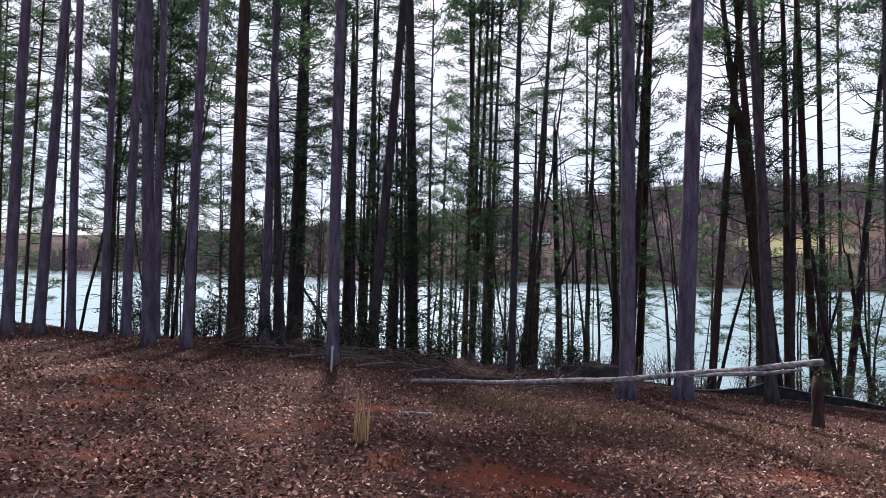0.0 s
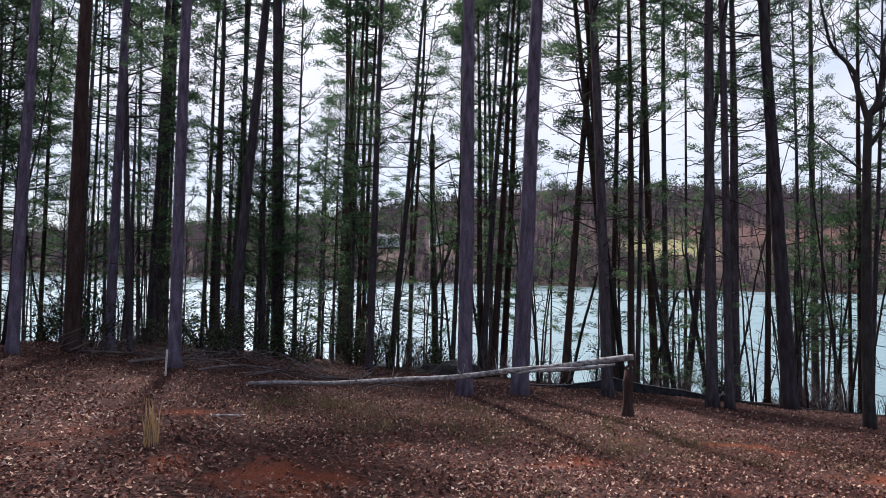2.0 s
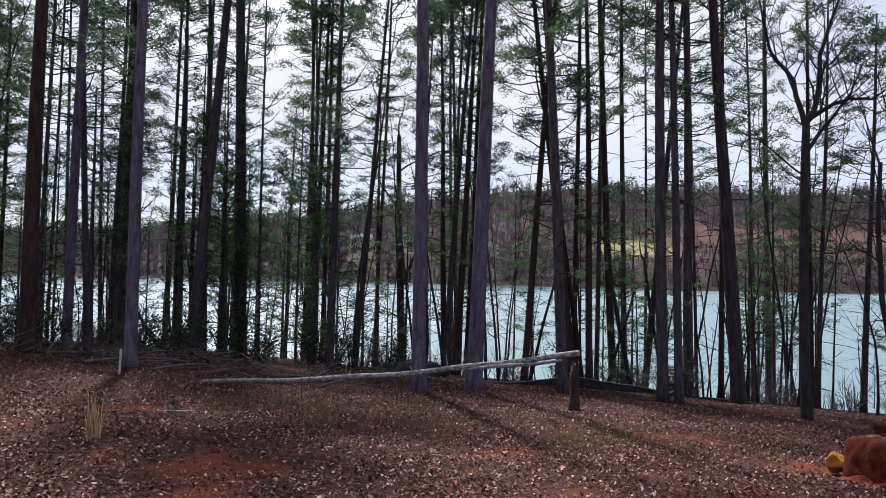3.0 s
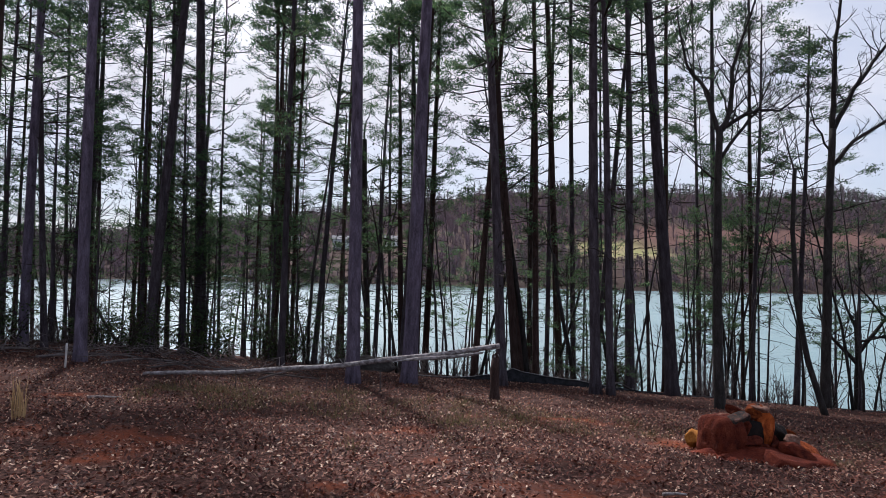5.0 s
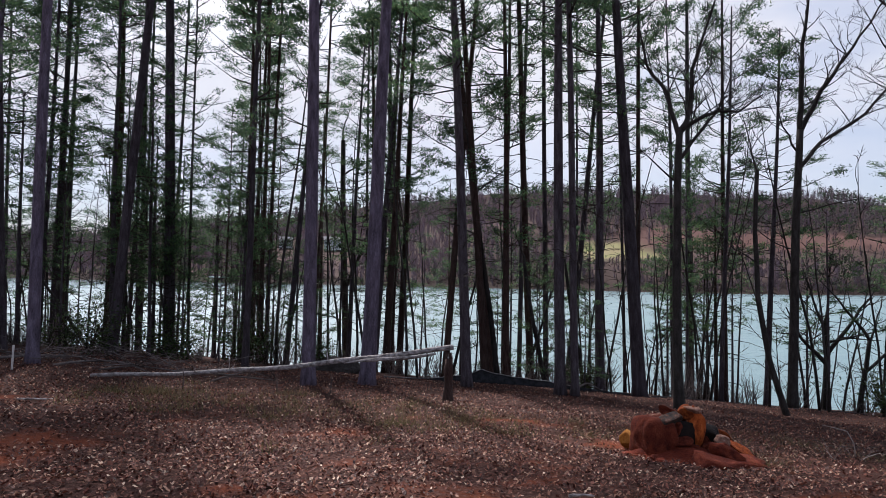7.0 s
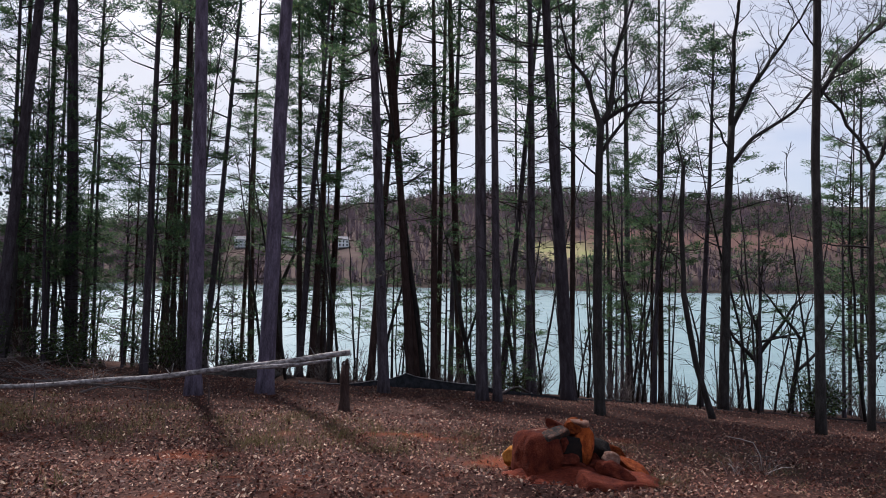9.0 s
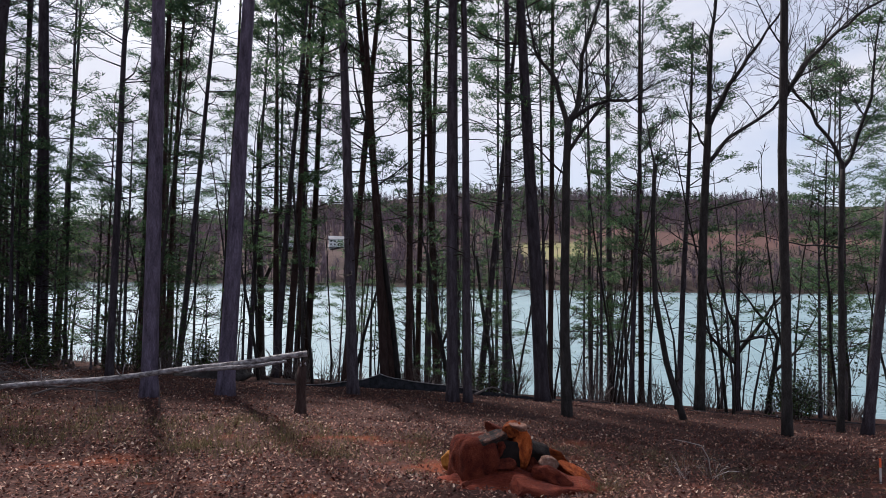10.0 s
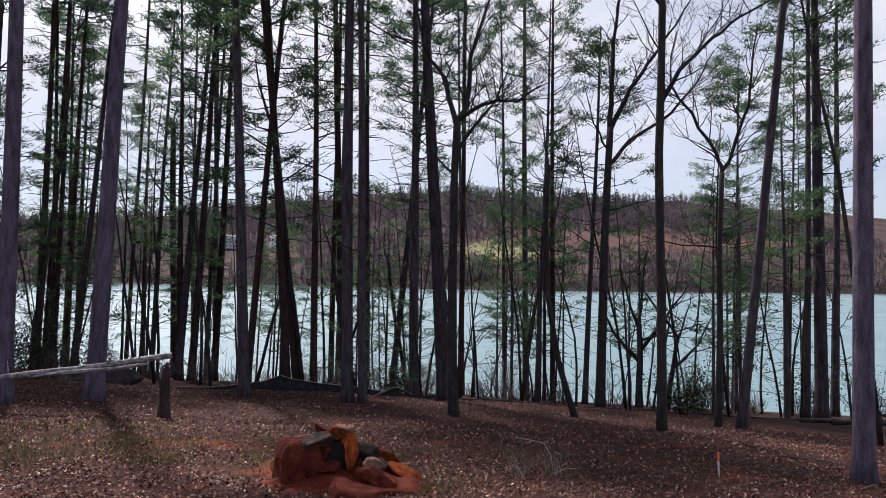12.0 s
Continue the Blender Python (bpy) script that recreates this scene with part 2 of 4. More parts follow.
soil = mix(n, l, sel.outputs["Red"], soil, r3.outputs["Color"])
fld = ramp(n, [(0.4, (0.19, 0.160, 0.090)), (0.6, (0.165, 0.165, 0.070))])
l.new(far_noise.outputs["Fac"], fld.inputs["Fac"])
soil = mix(n, l, sel.outputs["Green"], soil, fld.outputs["Color"])
soil = mix(n, l, sel.outputs["Blue"], soil, (0.090, 0.050, 0.043))
soil = mix(n, l, far.outputs["Alpha"], (0.024, 0.016, 0.014), soil)      # shore strip darkened: steep bank's shade and dark brush put into colour
l.new(soil, b.inputs["Base Color"])
bump(n, l, b, speck.outputs["Fac"], 0.9, 0.04)

WATER, n, l, b = material("lake_water", 0.5)
b.inputs["Base Color"].default_value = (0.122, 0.184, 0.198, 1)
b.inputs["IOR"].default_value = 1.33
wav = noise_node(n, l, 0.55, 4, None, (0.4, 1.6, 1.0))
rip = noise_node(n, l, 2.2, 3, None, (0.5, 1.8, 1.0))
streak = noise_node(n, l, 0.06, 4, None, (0.25, 1.6, 1.0))
sr = n.new("ShaderNodeMapRange")
sr.inputs["From Min"].default_value = 0.35
sr.inputs["From Max"].default_value = 0.65
sr.inputs["To Min"].default_value = 0.34
sr.inputs["To Max"].default_value = 0.48
l.new(streak.outputs["Fac"], sr.inputs["Value"])
wp = n.new("ShaderNodeSeparateXYZ")                     # calmer in the lee of the far shore
l.new(n.new("ShaderNodeTexCoord").outputs["Object"], wp.inputs[0])
lee = n.new("ShaderNodeMapRange")
lee.inputs["From Min"].default_value = 150.0
lee.inputs["From Max"].default_value = 380.0
lee.inputs["To Min"].default_value = 1.0
lee.inputs["To Max"].default_value = 0.22
l.new(wp.outputs["Y"], lee.inputs["Value"])
calm = n.new("ShaderNodeMath")
calm.operation = "MULTIPLY"
l.new(sr.outputs["Result"], calm.inputs[0])
l.new(lee.outputs["Result"], calm.inputs[1])
l.new(calm.outputs[0], b.inputs["Roughness"])
hgt = mix(n, l, 0.5, wav.outputs["Fac"], rip.outputs["Fac"])
bump(n, l, b, hgt, 1.0, 0.2)


# ---- building helpers ----
class Buf:
    """Vertices and faces of one mesh in the making."""

    def __init__(self):
        self.v, self.f, self.n = [], [], 0

    def add(self, vs, fs):
        k = len(self.v)
        self.v.extend(vs)
        self.f.extend([tuple(i + k for i in f) for f in fs])

    def tube(self, pts, radii, sides=6, cap=True):
        pts = [Vector(p) for p in pts]
        k, m = len(self.v), len(pts)
        u = None
        for i, (p, r) in enumerate(zip(pts, radii)):
            d = (pts[min(i + 1, m - 1)] - pts[max(i - 1, 0)]).normalized()
            if u is None:
                u = d.orthogonal().normalized()
            u = (u - d * u.dot(d)).normalized()
            w = d.cross(u)
            for s in range(sides):
                a = 2 * math.pi * s / sides
                self.v.append(tuple(p + (u * math.cos(a) + w * math.sin(a)) * r))
        for i in range(m - 1):
            for s in range(sides):
                a, b_ = k + i * sides + s, k + i * sides + (s + 1) % sides
                self.f.append((a, b_, b_ + sides, a + sides))
        if cap:
            self.f.append(tuple(k + s for s in reversed(range(sides))))
            self.f.append(tuple(k + (m - 1) * sides + s for s in range(sides)))

    def blade(self, p, d, width, length, side=None, bend=0.0):
        """A narrow pointed blade from p along d."""
        p, d = Vector(p), Vector(d).normalized()
        s = (side or d.orthogonal()).normalized() * width * 0.5
        self.add([tuple(p - s), tuple(p + s), tuple(p + d * length + Vector((0, 0, bend)))], [(0, 1, 2)])

    def mesh(self, name, mat, smooth=True):
        me = bpy.data.meshes.new(name)
        me.from_pydata(self.v, [], self.f)
        me.materials.append(mat)
        if smooth:
            me.polygons.foreach_set("use_smooth", [True] * len(me.polygons))
        return me


def part(name, me, parent, label="", m=None):
    """Links a mesh (or a bmesh-made one) as one object under its thing."""
    ob = new(name, me)
    ob.parent = parent
    if m is not None:
        ob.matrix_basis = m
    if label:
        ob["label"] = label
    return ob


def thing(name, m, label, category, group="", kind=""):
    ob = new(name)
    ob.empty_display_size = 0.2
    ob.matrix_basis = m
    return tagged(ob, label, category, group, kind)


def bm_mesh(name, bm, mat, smooth=False):
    me = bpy.data.meshes.new(name)
    bm.to_mesh(me)
    bm.free()
    me.materials.append(mat)
    if smooth:
        me.polygons.foreach_set("use_smooth", [True] * len(me.polygons))
    return me


def box_bm(bm, x0, x1, y0, y1, z0, z1, bevel=0.0):
    got = bmesh.ops.create_cube(bm, size=1.0)["verts"]
    for v in got:
        v.co = Vector((x0 if v.co.x < 0 else x1, y0 if v.co.y < 0 else y1, z0 if v.co.z < 0 else z1))
    if bevel:
        es = list({e for v in got for e in v.link_edges})
        bmesh.ops.bevel(bm, geom=es, offset=bevel, segments=1, affect="EDGES")


def box_mesh(name, mat, x0, x1, y0, y1, z0, z1, bevel=0.0):
    bm = bmesh.new()
    box_bm(bm, x0, x1, y0, y1, z0, z1, bevel)
    return bm_mesh(name, bm, mat)


# ---- the ground: one sheet from the clearing over the lake bed to the hills ----
def clamp(a, lo, hi):
    return max(lo, min(hi, a))


def far_shore(x):
    return clamp(400 - 0.42 * x, 300, 560) + 12 * math.sin(x * 0.021 + 1.0)


def near_z(x, y):
    xq, yq = clamp(x, -22, 40), clamp(y, -9, 60)
    z = 0.111 - 0.0603 * xq - 0.026 * yq - 0.00135 * xq * max(yq, 0) + 0.00006 * xq * xq - 0.00201 * yq * abs(yq) * (yq > 0)
    if y > -12 and y < 60:
        z += 0.07 * noise.noise((x * 0.35, y * 0.35, 1.0)) + 0.025 * noise.noise((x * 1.5, y * 1.5, 5.0))
    z -= 0.11 * max(yq - 15, 0) * clamp((-x - 7) / 3, 0, 1)          # the bank falls away sooner beyond the first pines
    return max(z, -7.0)


def hill_z(x, y):
    s = y - far_shore(x)
    k = 0.92 + 0.0013 * clamp(x, -260, 220)
    z = LAKE_Z - 0.4 + 3.0 * clamp(s / 14, 0, 1) + 0.235 * k * clamp(s - 8, 0, 330)
    z += clamp(s / 60, 0, 1) * (7 * noise.noise((x * 0.009, y * 0.009, 3.0)) + 2 * noise.noise((x * 0.03, y * 0.03, 7.0)))
    return z


def ground_z(x, y):
    if y > 120:
        s = y - far_shore(x)
        return -7.0 if s < -20 else (-7.0 + (hill_z(x, y) + 7.0) * clamp((s + 20) / 20, 0, 1) if s < 0 else hill_z(x, y))
    return near_z(x, y)


def clay_mask(x, y):
    """Where bare red clay shows through the leaves."""
    a = 0.8 * noise.noise((x * 0.62 + 3.0, y * 1.0, 11.0)) + 0.8 * noise.noise((x * 1.9, y * 2.9, 2.0))
    return clamp(0.09 + 0.95 * a, 0, 1) * (1 - 0.85 * clamp((y - 8) / 3, 0, 1))


def lines(stops):
    out = []
    for a, b_, st in stops:
        out += list(np.arange(a, b_, st))
    return out + [stops[-1][1]]


gx = lines([(-1500, -500, 100), (-500, -120, 25), (-120, -40, 8), (-40, -14, 2), (-14, 28, 0.25), (28, 48, 2), (48, 120, 8), (120, 500, 25), (500, 1500, 100)])
gy = lines([(-900, -100, 100), (-100, -20, 10), (-20, -4, 1), (-4, 30, 0.25), (30, 60, 1), (60, 240, 30), (240, 760, 10), (760, 1500, 60), (1500, 2600, 220)])
me = bpy.data.meshes.new("ground")
W = len(gx)
me.from_pydata([(x, y, ground_z(x, y)) for y in gy for x in gx], [], [(j * W + i, j * W + i + 1, (j + 1) * W + i + 1, (j + 1) * W + i) for j in range(len(gy) - 1) for i in range(W - 1)])
clay = me.attributes.new("clay", "FLOAT", "POINT")
clay.data.foreach_set("value", [clay_mask(x, y) if -20 < y < 60 else 0.0 for y in gy for x in gx])
cover = me.attributes.new("cover", "FLOAT_COLOR", "POINT")


def cover_at(x, y):
    """Woods floor, mown field and red clay bank on the far hills."""
    s = y - far_shore(x)
    if y < 120:
        return (0, 0, 0, 1)
    field = 1.0 if 155 < x < 208 and 64 < s < 114 else 0.0
    bank = 1.0 if 208 < x < 460 and 106 < s < 154 else 0.0
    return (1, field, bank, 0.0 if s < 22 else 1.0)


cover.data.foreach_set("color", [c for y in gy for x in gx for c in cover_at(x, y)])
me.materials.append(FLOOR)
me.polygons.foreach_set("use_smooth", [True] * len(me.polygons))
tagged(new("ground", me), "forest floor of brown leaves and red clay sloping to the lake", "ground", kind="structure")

wm = bpy.data.meshes.new("water")
wm.from_pydata([(-1500, 22, LAKE_Z), (1500, 22, LAKE_Z), (1500, 900, LAKE_Z), (-1500, 900, LAKE_Z)], [], [(0, 1, 2, 3)])
wm.materials.append(WATER)
tagged(new("water", wm), "pale teal lake water with small ripples", "lake", kind="structure")


# ---- trees ----
def rand_dir(rng, el):
    a = rng.uniform(0, 2 * math.pi)
    return Vector((math.cos(a) * math.cos(el), math.sin(a) * math.cos(el), math.sin(el)))


def tuft(buf, p, d, rng, size, count):
    """A flat clump of short needle sprays round the end of a twig."""
    for _ in range(count):
        base = p + Vector((rng.gauss(0, 0.62), rng.gauss(0, 0.62), rng.gauss(0, 0.22))) * size
        q = (d * 0.6 + Vector((rng.gauss(0, 1), rng.gauss(0, 1), rng.gauss(0, 0.35) + 0.35))).normalized()
        w = q.cross(Vector((rng.gauss(0, 1), rng.gauss(0, 1), rng.gauss(0, 1)))).normalized() * size * rng.uniform(0.06, 0.12)
        k = len(buf.v)
        buf.v += [tuple(base - w), tuple(base + w), tuple(base + q * size * rng.uniform(0.4, 0.8))]
        buf.f.append((k, k + 1, k + 2))


def pine_crown(seed, h0, top, spread, whorl=0.55, dead_from=None, tufts=5, size=0.26, per=(2, 4), lush=0.3):
    """Branches and needles of a pine between heights h0 and top; bare dead branches below."""
    rng = random.Random(seed)
    wood, leaf = Buf(), Buf()
    z = h0
    while z < top:
        u = (z - h0) / (top - h0)
        dense = clamp((z - 12.2) / 1.5, 0, 1)               # thickened high up, mostly out of view, to shade the ground
        big, many = size * (1 + lush * dense), int(tufts * (1 + 0.5 * dense))
        for _ in range(rng.randint(*per)):
            ln = spread * (0.35 + 0.65 * (1 - u) ** 0.8) * rng.uniform(0.55, 1.1) * (0.7 + 0.3 * min(1, u * 4))
            d = rand_dir(rng, radians(rng.uniform(-8, 22) + 34 * u))
            p0 = Vector((0, 0, z + rng.uniform(-0.2, 0.2)))
            p1 = p0 + d * ln * 0.5 + Vector((0, 0, -0.04 * ln))
            p2 = p0 + d * ln + Vector((rng.uniform(-.1, .1), rng.uniform(-.1, .1), 0.10 * ln))
            r = 0.010 + 0.009 * ln
            wood.tube([p0, p1, p2], [r, r * 0.65, r * 0.25], 4, False)
            if rng.random() < 0.27:                          # a shaded-out branch, bare
                continue
            side = d.cross(Vector((0, 0, 1))).normalized()
            for i in range(int(1.4 + ln * 1.8)):
                t = 1 - 0.6 * rng.random() ** 1.3
                q = p0.lerp(p1, t * 2) if t < 0.5 else p1.lerp(p2, t * 2 - 1)
                td = (d * rng.uniform(0.4, 1.0) + side * rng.choice((-1, 1)) * rng.uniform(0.3, 1.0) + Vector((0, 0, rng.uniform(-0.05, 0.5)))).normalized()
                tl = rng.uniform(0.18, 0.5) * (0.6 + 0.5 * spread / 2)
                e = q + td * tl
                wood.tube([q, e], [0.008, 0.004], 3, False)
                tuft(leaf, e, td, rng, big, many)
                for _ in range(3):
                    g = q.lerp(e, rng.uniform(0.5, 1.1)) + Vector((rng.gauss(0, 0.10), rng.gauss(0, 0.10), rng.gauss(0, 0.05)))
                    tuft(leaf, g, td, rng, big, many)
            tuft(leaf, p2, d, rng, big, tufts + 2)
        z += whorl * rng.uniform(0.7, 1.3)
    if dead_from:
        z = dead_from
        while z < h0 + 1.0:
            d = rand_dir(rng, radians(rng.uniform(-18, 14)))
            ln = rng.uniform(0.4, 1.7)
            p0 = Vector((0, 0, z))
            m = p0 + d * ln * 0.55 + Vector((0, 0, rng.uniform(-.08, .05)))
            e = p0 + d * ln + Vector((rng.uniform(-.15, .15), rng.uniform(-.15, .15), -0.1 * ln))
            wood.tube([p0, m, e], [0.016, 0.011, 0.004], 4, False)
            for _ in range(rng.randint(1, 4)):
                q = p0.lerp(e, rng.uniform(0.35, 0.95))
                wood.tube([q, q + rand_dir(rng, rng.uniform(-0.4, 0.5)) * rng.uniform(0.15, 0.5)], [0.006, 0.003], 3, False)
            z += rng.uniform(0.22, 0.60)
    return wood.mesh("branchwork", TWIG), leaf.mesh("crown", NEEDLE, False)


# crown models: (branches, needles, nominal height)
TALL = [(*pine_crown(10 + i, 11.0, 19.0, 2.1, 1.0, None, 8, 0.27, (2, 4), 0.2), 19.0) for i in range(3)]
# crowns out of view, kept small so sun reaches the left floor
SPARSE = [(*pine_crown(70 + i, 15.0, 19.5, 1.3, 1.1, None, 7, 0.24, (2, 3), 0.2), 19.5) for i in range(2)]
MIDDLE = [(*pine_crown(20 + i, 4.2 + 0.4 * i, 15.0, 2.1, 0.62, 1.7, 13, 0.18), 15.0) for i in range(5)]
HIGH = [(*pine_crown(30 + i, 6.4 + 0.5 * i, 17.0, 2.3, 0.66, 2.4, 13, 0.19, (2, 4), 0.4), 17.0) for i in range(4)]
SMALL = [(*pine_crown(40 + i, 2.4 + 0.5 * i, 8.5, 1.35, 0.44, 0.9, 14, 0.16, (2, 3)), 8.5) for i in range(4)]
YOUNG = [(*pine_crown(50 + i, 0.5, 4.2, 1.15, 0.36, None, 8, 0.14, (3, 4)), 4.2) for i in range(3)]
# dense crowns mostly above the view, made to shade the clearing
LOFTY = [(*pine_crown(60 + i, 11.8, 19.0, 2.4, 0.8, 4.0, 11, 0.24, (2, 4), 0.5), 19.0) for i in range(3)]
CROWNS = {"tall": TALL, "sparse": SPARSE, "lofty": LOFTY, "middle": MIDDLE, "high": HIGH, "small": SMALL, "young": YOUNG}
tree_rng = random.Random(4)


def trunk_mesh(rng, dia, height, mat, sides=10, flare=0.35, wobble=0.02):
    buf, pts, rad = Buf(), [], []
    ph = rng.uniform(0, 6.28)
    steps = 14
    for i in range(steps + 1):
        u = i / steps
        z = -0.35 + (height + 0.35) * u ** 1.25
        k = dia * 0.5 * (1 - 0.75 * max(0, u) ** 1.7)
        k *= 1 + flare * math.exp(-max(z, -0.1) / 0.22)
        off = wobble * height * 0.12 * math.sin(2.4 * u * math.pi + ph) * u
        pts.append((off, off * 0.6 * math.cos(ph), z))
        rad.append(max(k, 0.012))
    buf.tube(pts, rad, sides)
    return buf.mesh("trunk", mat)


def lean_matrix(x, y, lx, ly):
    up = Vector((lx, ly, 1)).normalized()
    return Matrix.Translation((x, y, ground_z(x, y))) @ Vector((0, 0, 1)).rotation_difference(up).to_matrix().to_4x4()


def pine(x, y, dia, lx=0.0, ly=0.0, crown="middle", height=None, mat=BARK, label=""):
    kinds = CROWNS[crown]
    wood, leaf, nominal = kinds[tree_rng.randrange(len(kinds))]
    h = height or nominal * tree_rng.uniform(0.9, 1.12)
    if height is None and 6.5 < x < 21 and 14 < y < 30 and dia > 0.18:      # made taller here so crowns above the view shade the clearing
        h *= 1.25
    words = {"sparse": "tall pine with a straight bare trunk and a small crown", "lofty": "tall slim pine with a dense high crown shaped to shade the clearing", "tall": "tall pine with a straight bare trunk on leaf litter", "middle": "slender pine with dead lower branches on the lake bank", "high": "pine with a thin high crown on the lake bank", "small": "thin young pine with sparse green needles", "young": "small green pine sapling low on the bank"}
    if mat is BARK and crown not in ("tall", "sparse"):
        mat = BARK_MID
    t = thing("pine_tree", lean_matrix(x, y, lx, ly), label or words[crown], "pine tree", "pines along the lake bank")
    part("trunk", trunk_mesh(tree_rng, dia, h, mat, 12 if dia > 0.2 else 8), t, "rough brown bark")
    turn = Matrix.Rotation(tree_rng.uniform(0, 6.28), 4, "Z") @ Matrix.Diagonal((1, 1, h / nominal, 1))
    tagged(part("branchwork", wood, t, "", turn), kind="stuff")
    tagged(part("crown", leaf, t, "green needle tufts", turn), kind="stuff")
    return t


# the pines, from the clearing's edge to the water
pine(-8.63, 12.22, 0.22, 0.015, 0.001, "sparse")
pine(-8.52, 12.96, 0.22, 0.047, 0.003, "sparse")
pine(-8.51, 14.02, 0.19, -0.009, -0.001, "sparse")
pine(-7.70, 13.90, 0.17, 0.006, 0.000, "sparse")
pine(-7.54, 14.54, 0.22, 0.007, 0.000, "sparse")
pine(-6.13, 12.86, 0.26, -0.033, -0.002, "sparse")
pine(-7.08, 15.01, 0.20, -0.008, -0.000, "sparse")
pine(-5.58, 13.39, 0.22, 0.022, 0.001, "sparse")
pine(-5.28, 15.21, 0.35, 0.005, 0.000, "sparse", mat=BARK_RED)
pine(-5.10, 16.88, 0.24, 0.010, 0.001, "sparse")
pine(-6.47, 22.13, 0.17, -0.015, -0.001, "small")
pine(-4.74, 17.27, 0.18, -0.051, -0.003, "high")
pine(-6.86, 26.13, 0.34, 0.009, 0.001, "middle")
pine(-2.52, 13.51, 0.25, -0.001, -0.000, "tall")
pine(-5.17, 27.73, 0.41, -0.001, -0.000, "middle", mat=BARK_RED)
pine(-4.10, 25.42, 0.15, -0.003, -0.000, "small")
# lofty pines here: height and unseen crown chosen to shade the floor
pine(-2.64, 19.18, 0.30, 0.066, 0.004, "lofty", 23.0)
pine(-2.49, 23.26, 0.14, -0.010, -0.001, "small")
pine(-1.82, 22.73, 0.39, -0.025, -0.002, "lofty", 26.0)
pine(-2.10, 41.14, 0.25, 0.017, 0.001, "middle")
pine(-0.42, 35.71, 0.28, 0.016, 0.001, "high", mat=BARK_RED)
pine(-0.03, 36.53, 0.28, 0.002, 0.000, "middle", mat=BARK_RED)
pine(0.67, 22.53, 0.12, 0.005, 0.000, "small")
pine(1.37, 17.73, 0.20, 0.011, 0.001, "middle")
pine(2.10, 24.52, 0.23, 0.070, 0.004, "high")
pine(3.27, 34.43, 0.26, -0.005, -0.000, "middle", mat=BARK_RED)
pine(4.51, 25.50, 0.20, 0.028, 0.002, "middle")
pine(5.50, 24.42, 0.27, 0.057, 0.003, "middle")
pine(7.79, 21.25, 0.24, 0.066, -0.011, "high", mat=BARK_RED)
pine(11.00, 21.31, 0.27, -0.046, 0.008, "high", mat=BARK_RED)
pine(17.37, 19.47, 0.18, 0.029, -0.005, "middle")
pine(19.75, 20.30, 0.22, 0.040, -0.006, "high", 14.2)
pine(11.32, 26.34, 0.24, 0.003, -0.001, "high", mat=BARK_RED)
pine(18.47, 24.69, 0.19, -0.018, 0.006, "middle")
pine(20.18, 26.21, 0.31, -0.013, 0.004, "high")
pine(19.75, 23.54, 0.17, -0.005, 0.002, "small", mat=BARK_RED)
pine(20.01, 23.30, 0.24, -0.008, 0.003, "middle", mat=BARK_RED)
pine(18.31, 10.96, 0.22, 0.099, -0.033, "tall", mat=BARK_MID)
pine(23.50, 14.71, 0.17, -0.011, 0.004, "small")
pine(24.63, 15.04, 0.22, 0.012, -0.004, "lofty")
pine(25.58, 15.33, 0.41, -0.008, 0.003, "high")
pine(28.57, 17.45, 0.30, 0.015, -0.005, "middle")
pine(25.10, 18.60, 0.15, 0.010, -0.004, "high", 13.0)
pine(15.65, 5.73, 0.28, 0.006, -0.002, "tall")
pine(3.29, 12.43, 0.29, -0.009, -0.001, "tall")
pine(4.59, 13.40, 0.35, 0.032, 0.002, "tall")
pine(7.56, 16.33, 0.29, -0.049, 0.008, "high")
pine(8.96, 19.91, 0.27, -0.070, 0.023, "middle", mat=BARK_RED)
pine(9.35, 20.62, 0.28, -0.107, 0.035, "middle", mat=BARK_RED)
pine(10.10, 15.77, 0.30, -0.016, 0.003, "high")
pine(13.10, 20.01, 0.34, -0.012, 0.004, "middle")
pine(13.34, 17.52, 0.43, -0.060, 0.020, "high")
pine(5.56, 24.84, 0.25, -0.026, 0.008, "middle", mat=BARK_RED)
pine(5.96, 24.53, 0.29, 0.040, -0.013, "high", mat=BARK_RED)
pine(6.72, 26.42, 0.29, 0.027, -0.009, "middle", mat=BARK_RED)
pine(9.87, 20.58, 0.24, -0.016, 0.005, "middle", mat=BARK_RED)
pine(10.47, 15.59, 0.22, -0.025, 0.008, "high")
pine(13.28, 23.81, 0.27, 0.086, -0.028, "middle")

# slimmer pines further down the bank, thickest where the clearing ends; lofty ones added for shade
frng = random.Random(22)


def fill(count, x0, x1, d0, d1, kinds):
    for _ in range(count):
        x = frng.uniform(x0, x1)
        y = frng.uniform(d0, d1) + 0.3 * max(-x - 6, 0)
        kind = frng.choice(kinds)
        big = kind == "lofty"
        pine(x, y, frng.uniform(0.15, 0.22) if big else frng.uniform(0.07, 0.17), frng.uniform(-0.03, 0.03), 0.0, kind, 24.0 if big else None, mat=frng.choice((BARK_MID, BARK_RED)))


fill(44, -34, -9.5, 18, 32, ("middle", "middle", "middle", "high", "small"))
fill(12, -12, 1, 25, 35, ("middle", "lofty", "small"))
fill(3, -9, 1, 19, 25, ("small",))
fill(8, -4.5, 1.4, 22, 31, ("middle", "small", "small"))
fill(10, -1, 9, 26, 35, ("lofty", "small"))
fill(7, 8, 21, 22, 30, ("lofty", "lofty", "lofty", "small"))
fill(3, 27, 36, 19, 26, ("middle", "high"))
fill(8, -16, -10.5, 16, 22, ("middle", "high"))
# added so their high crowns shade the clearing's far edge
fill(10, -9, 7, 28, 31.5, ("lofty",))
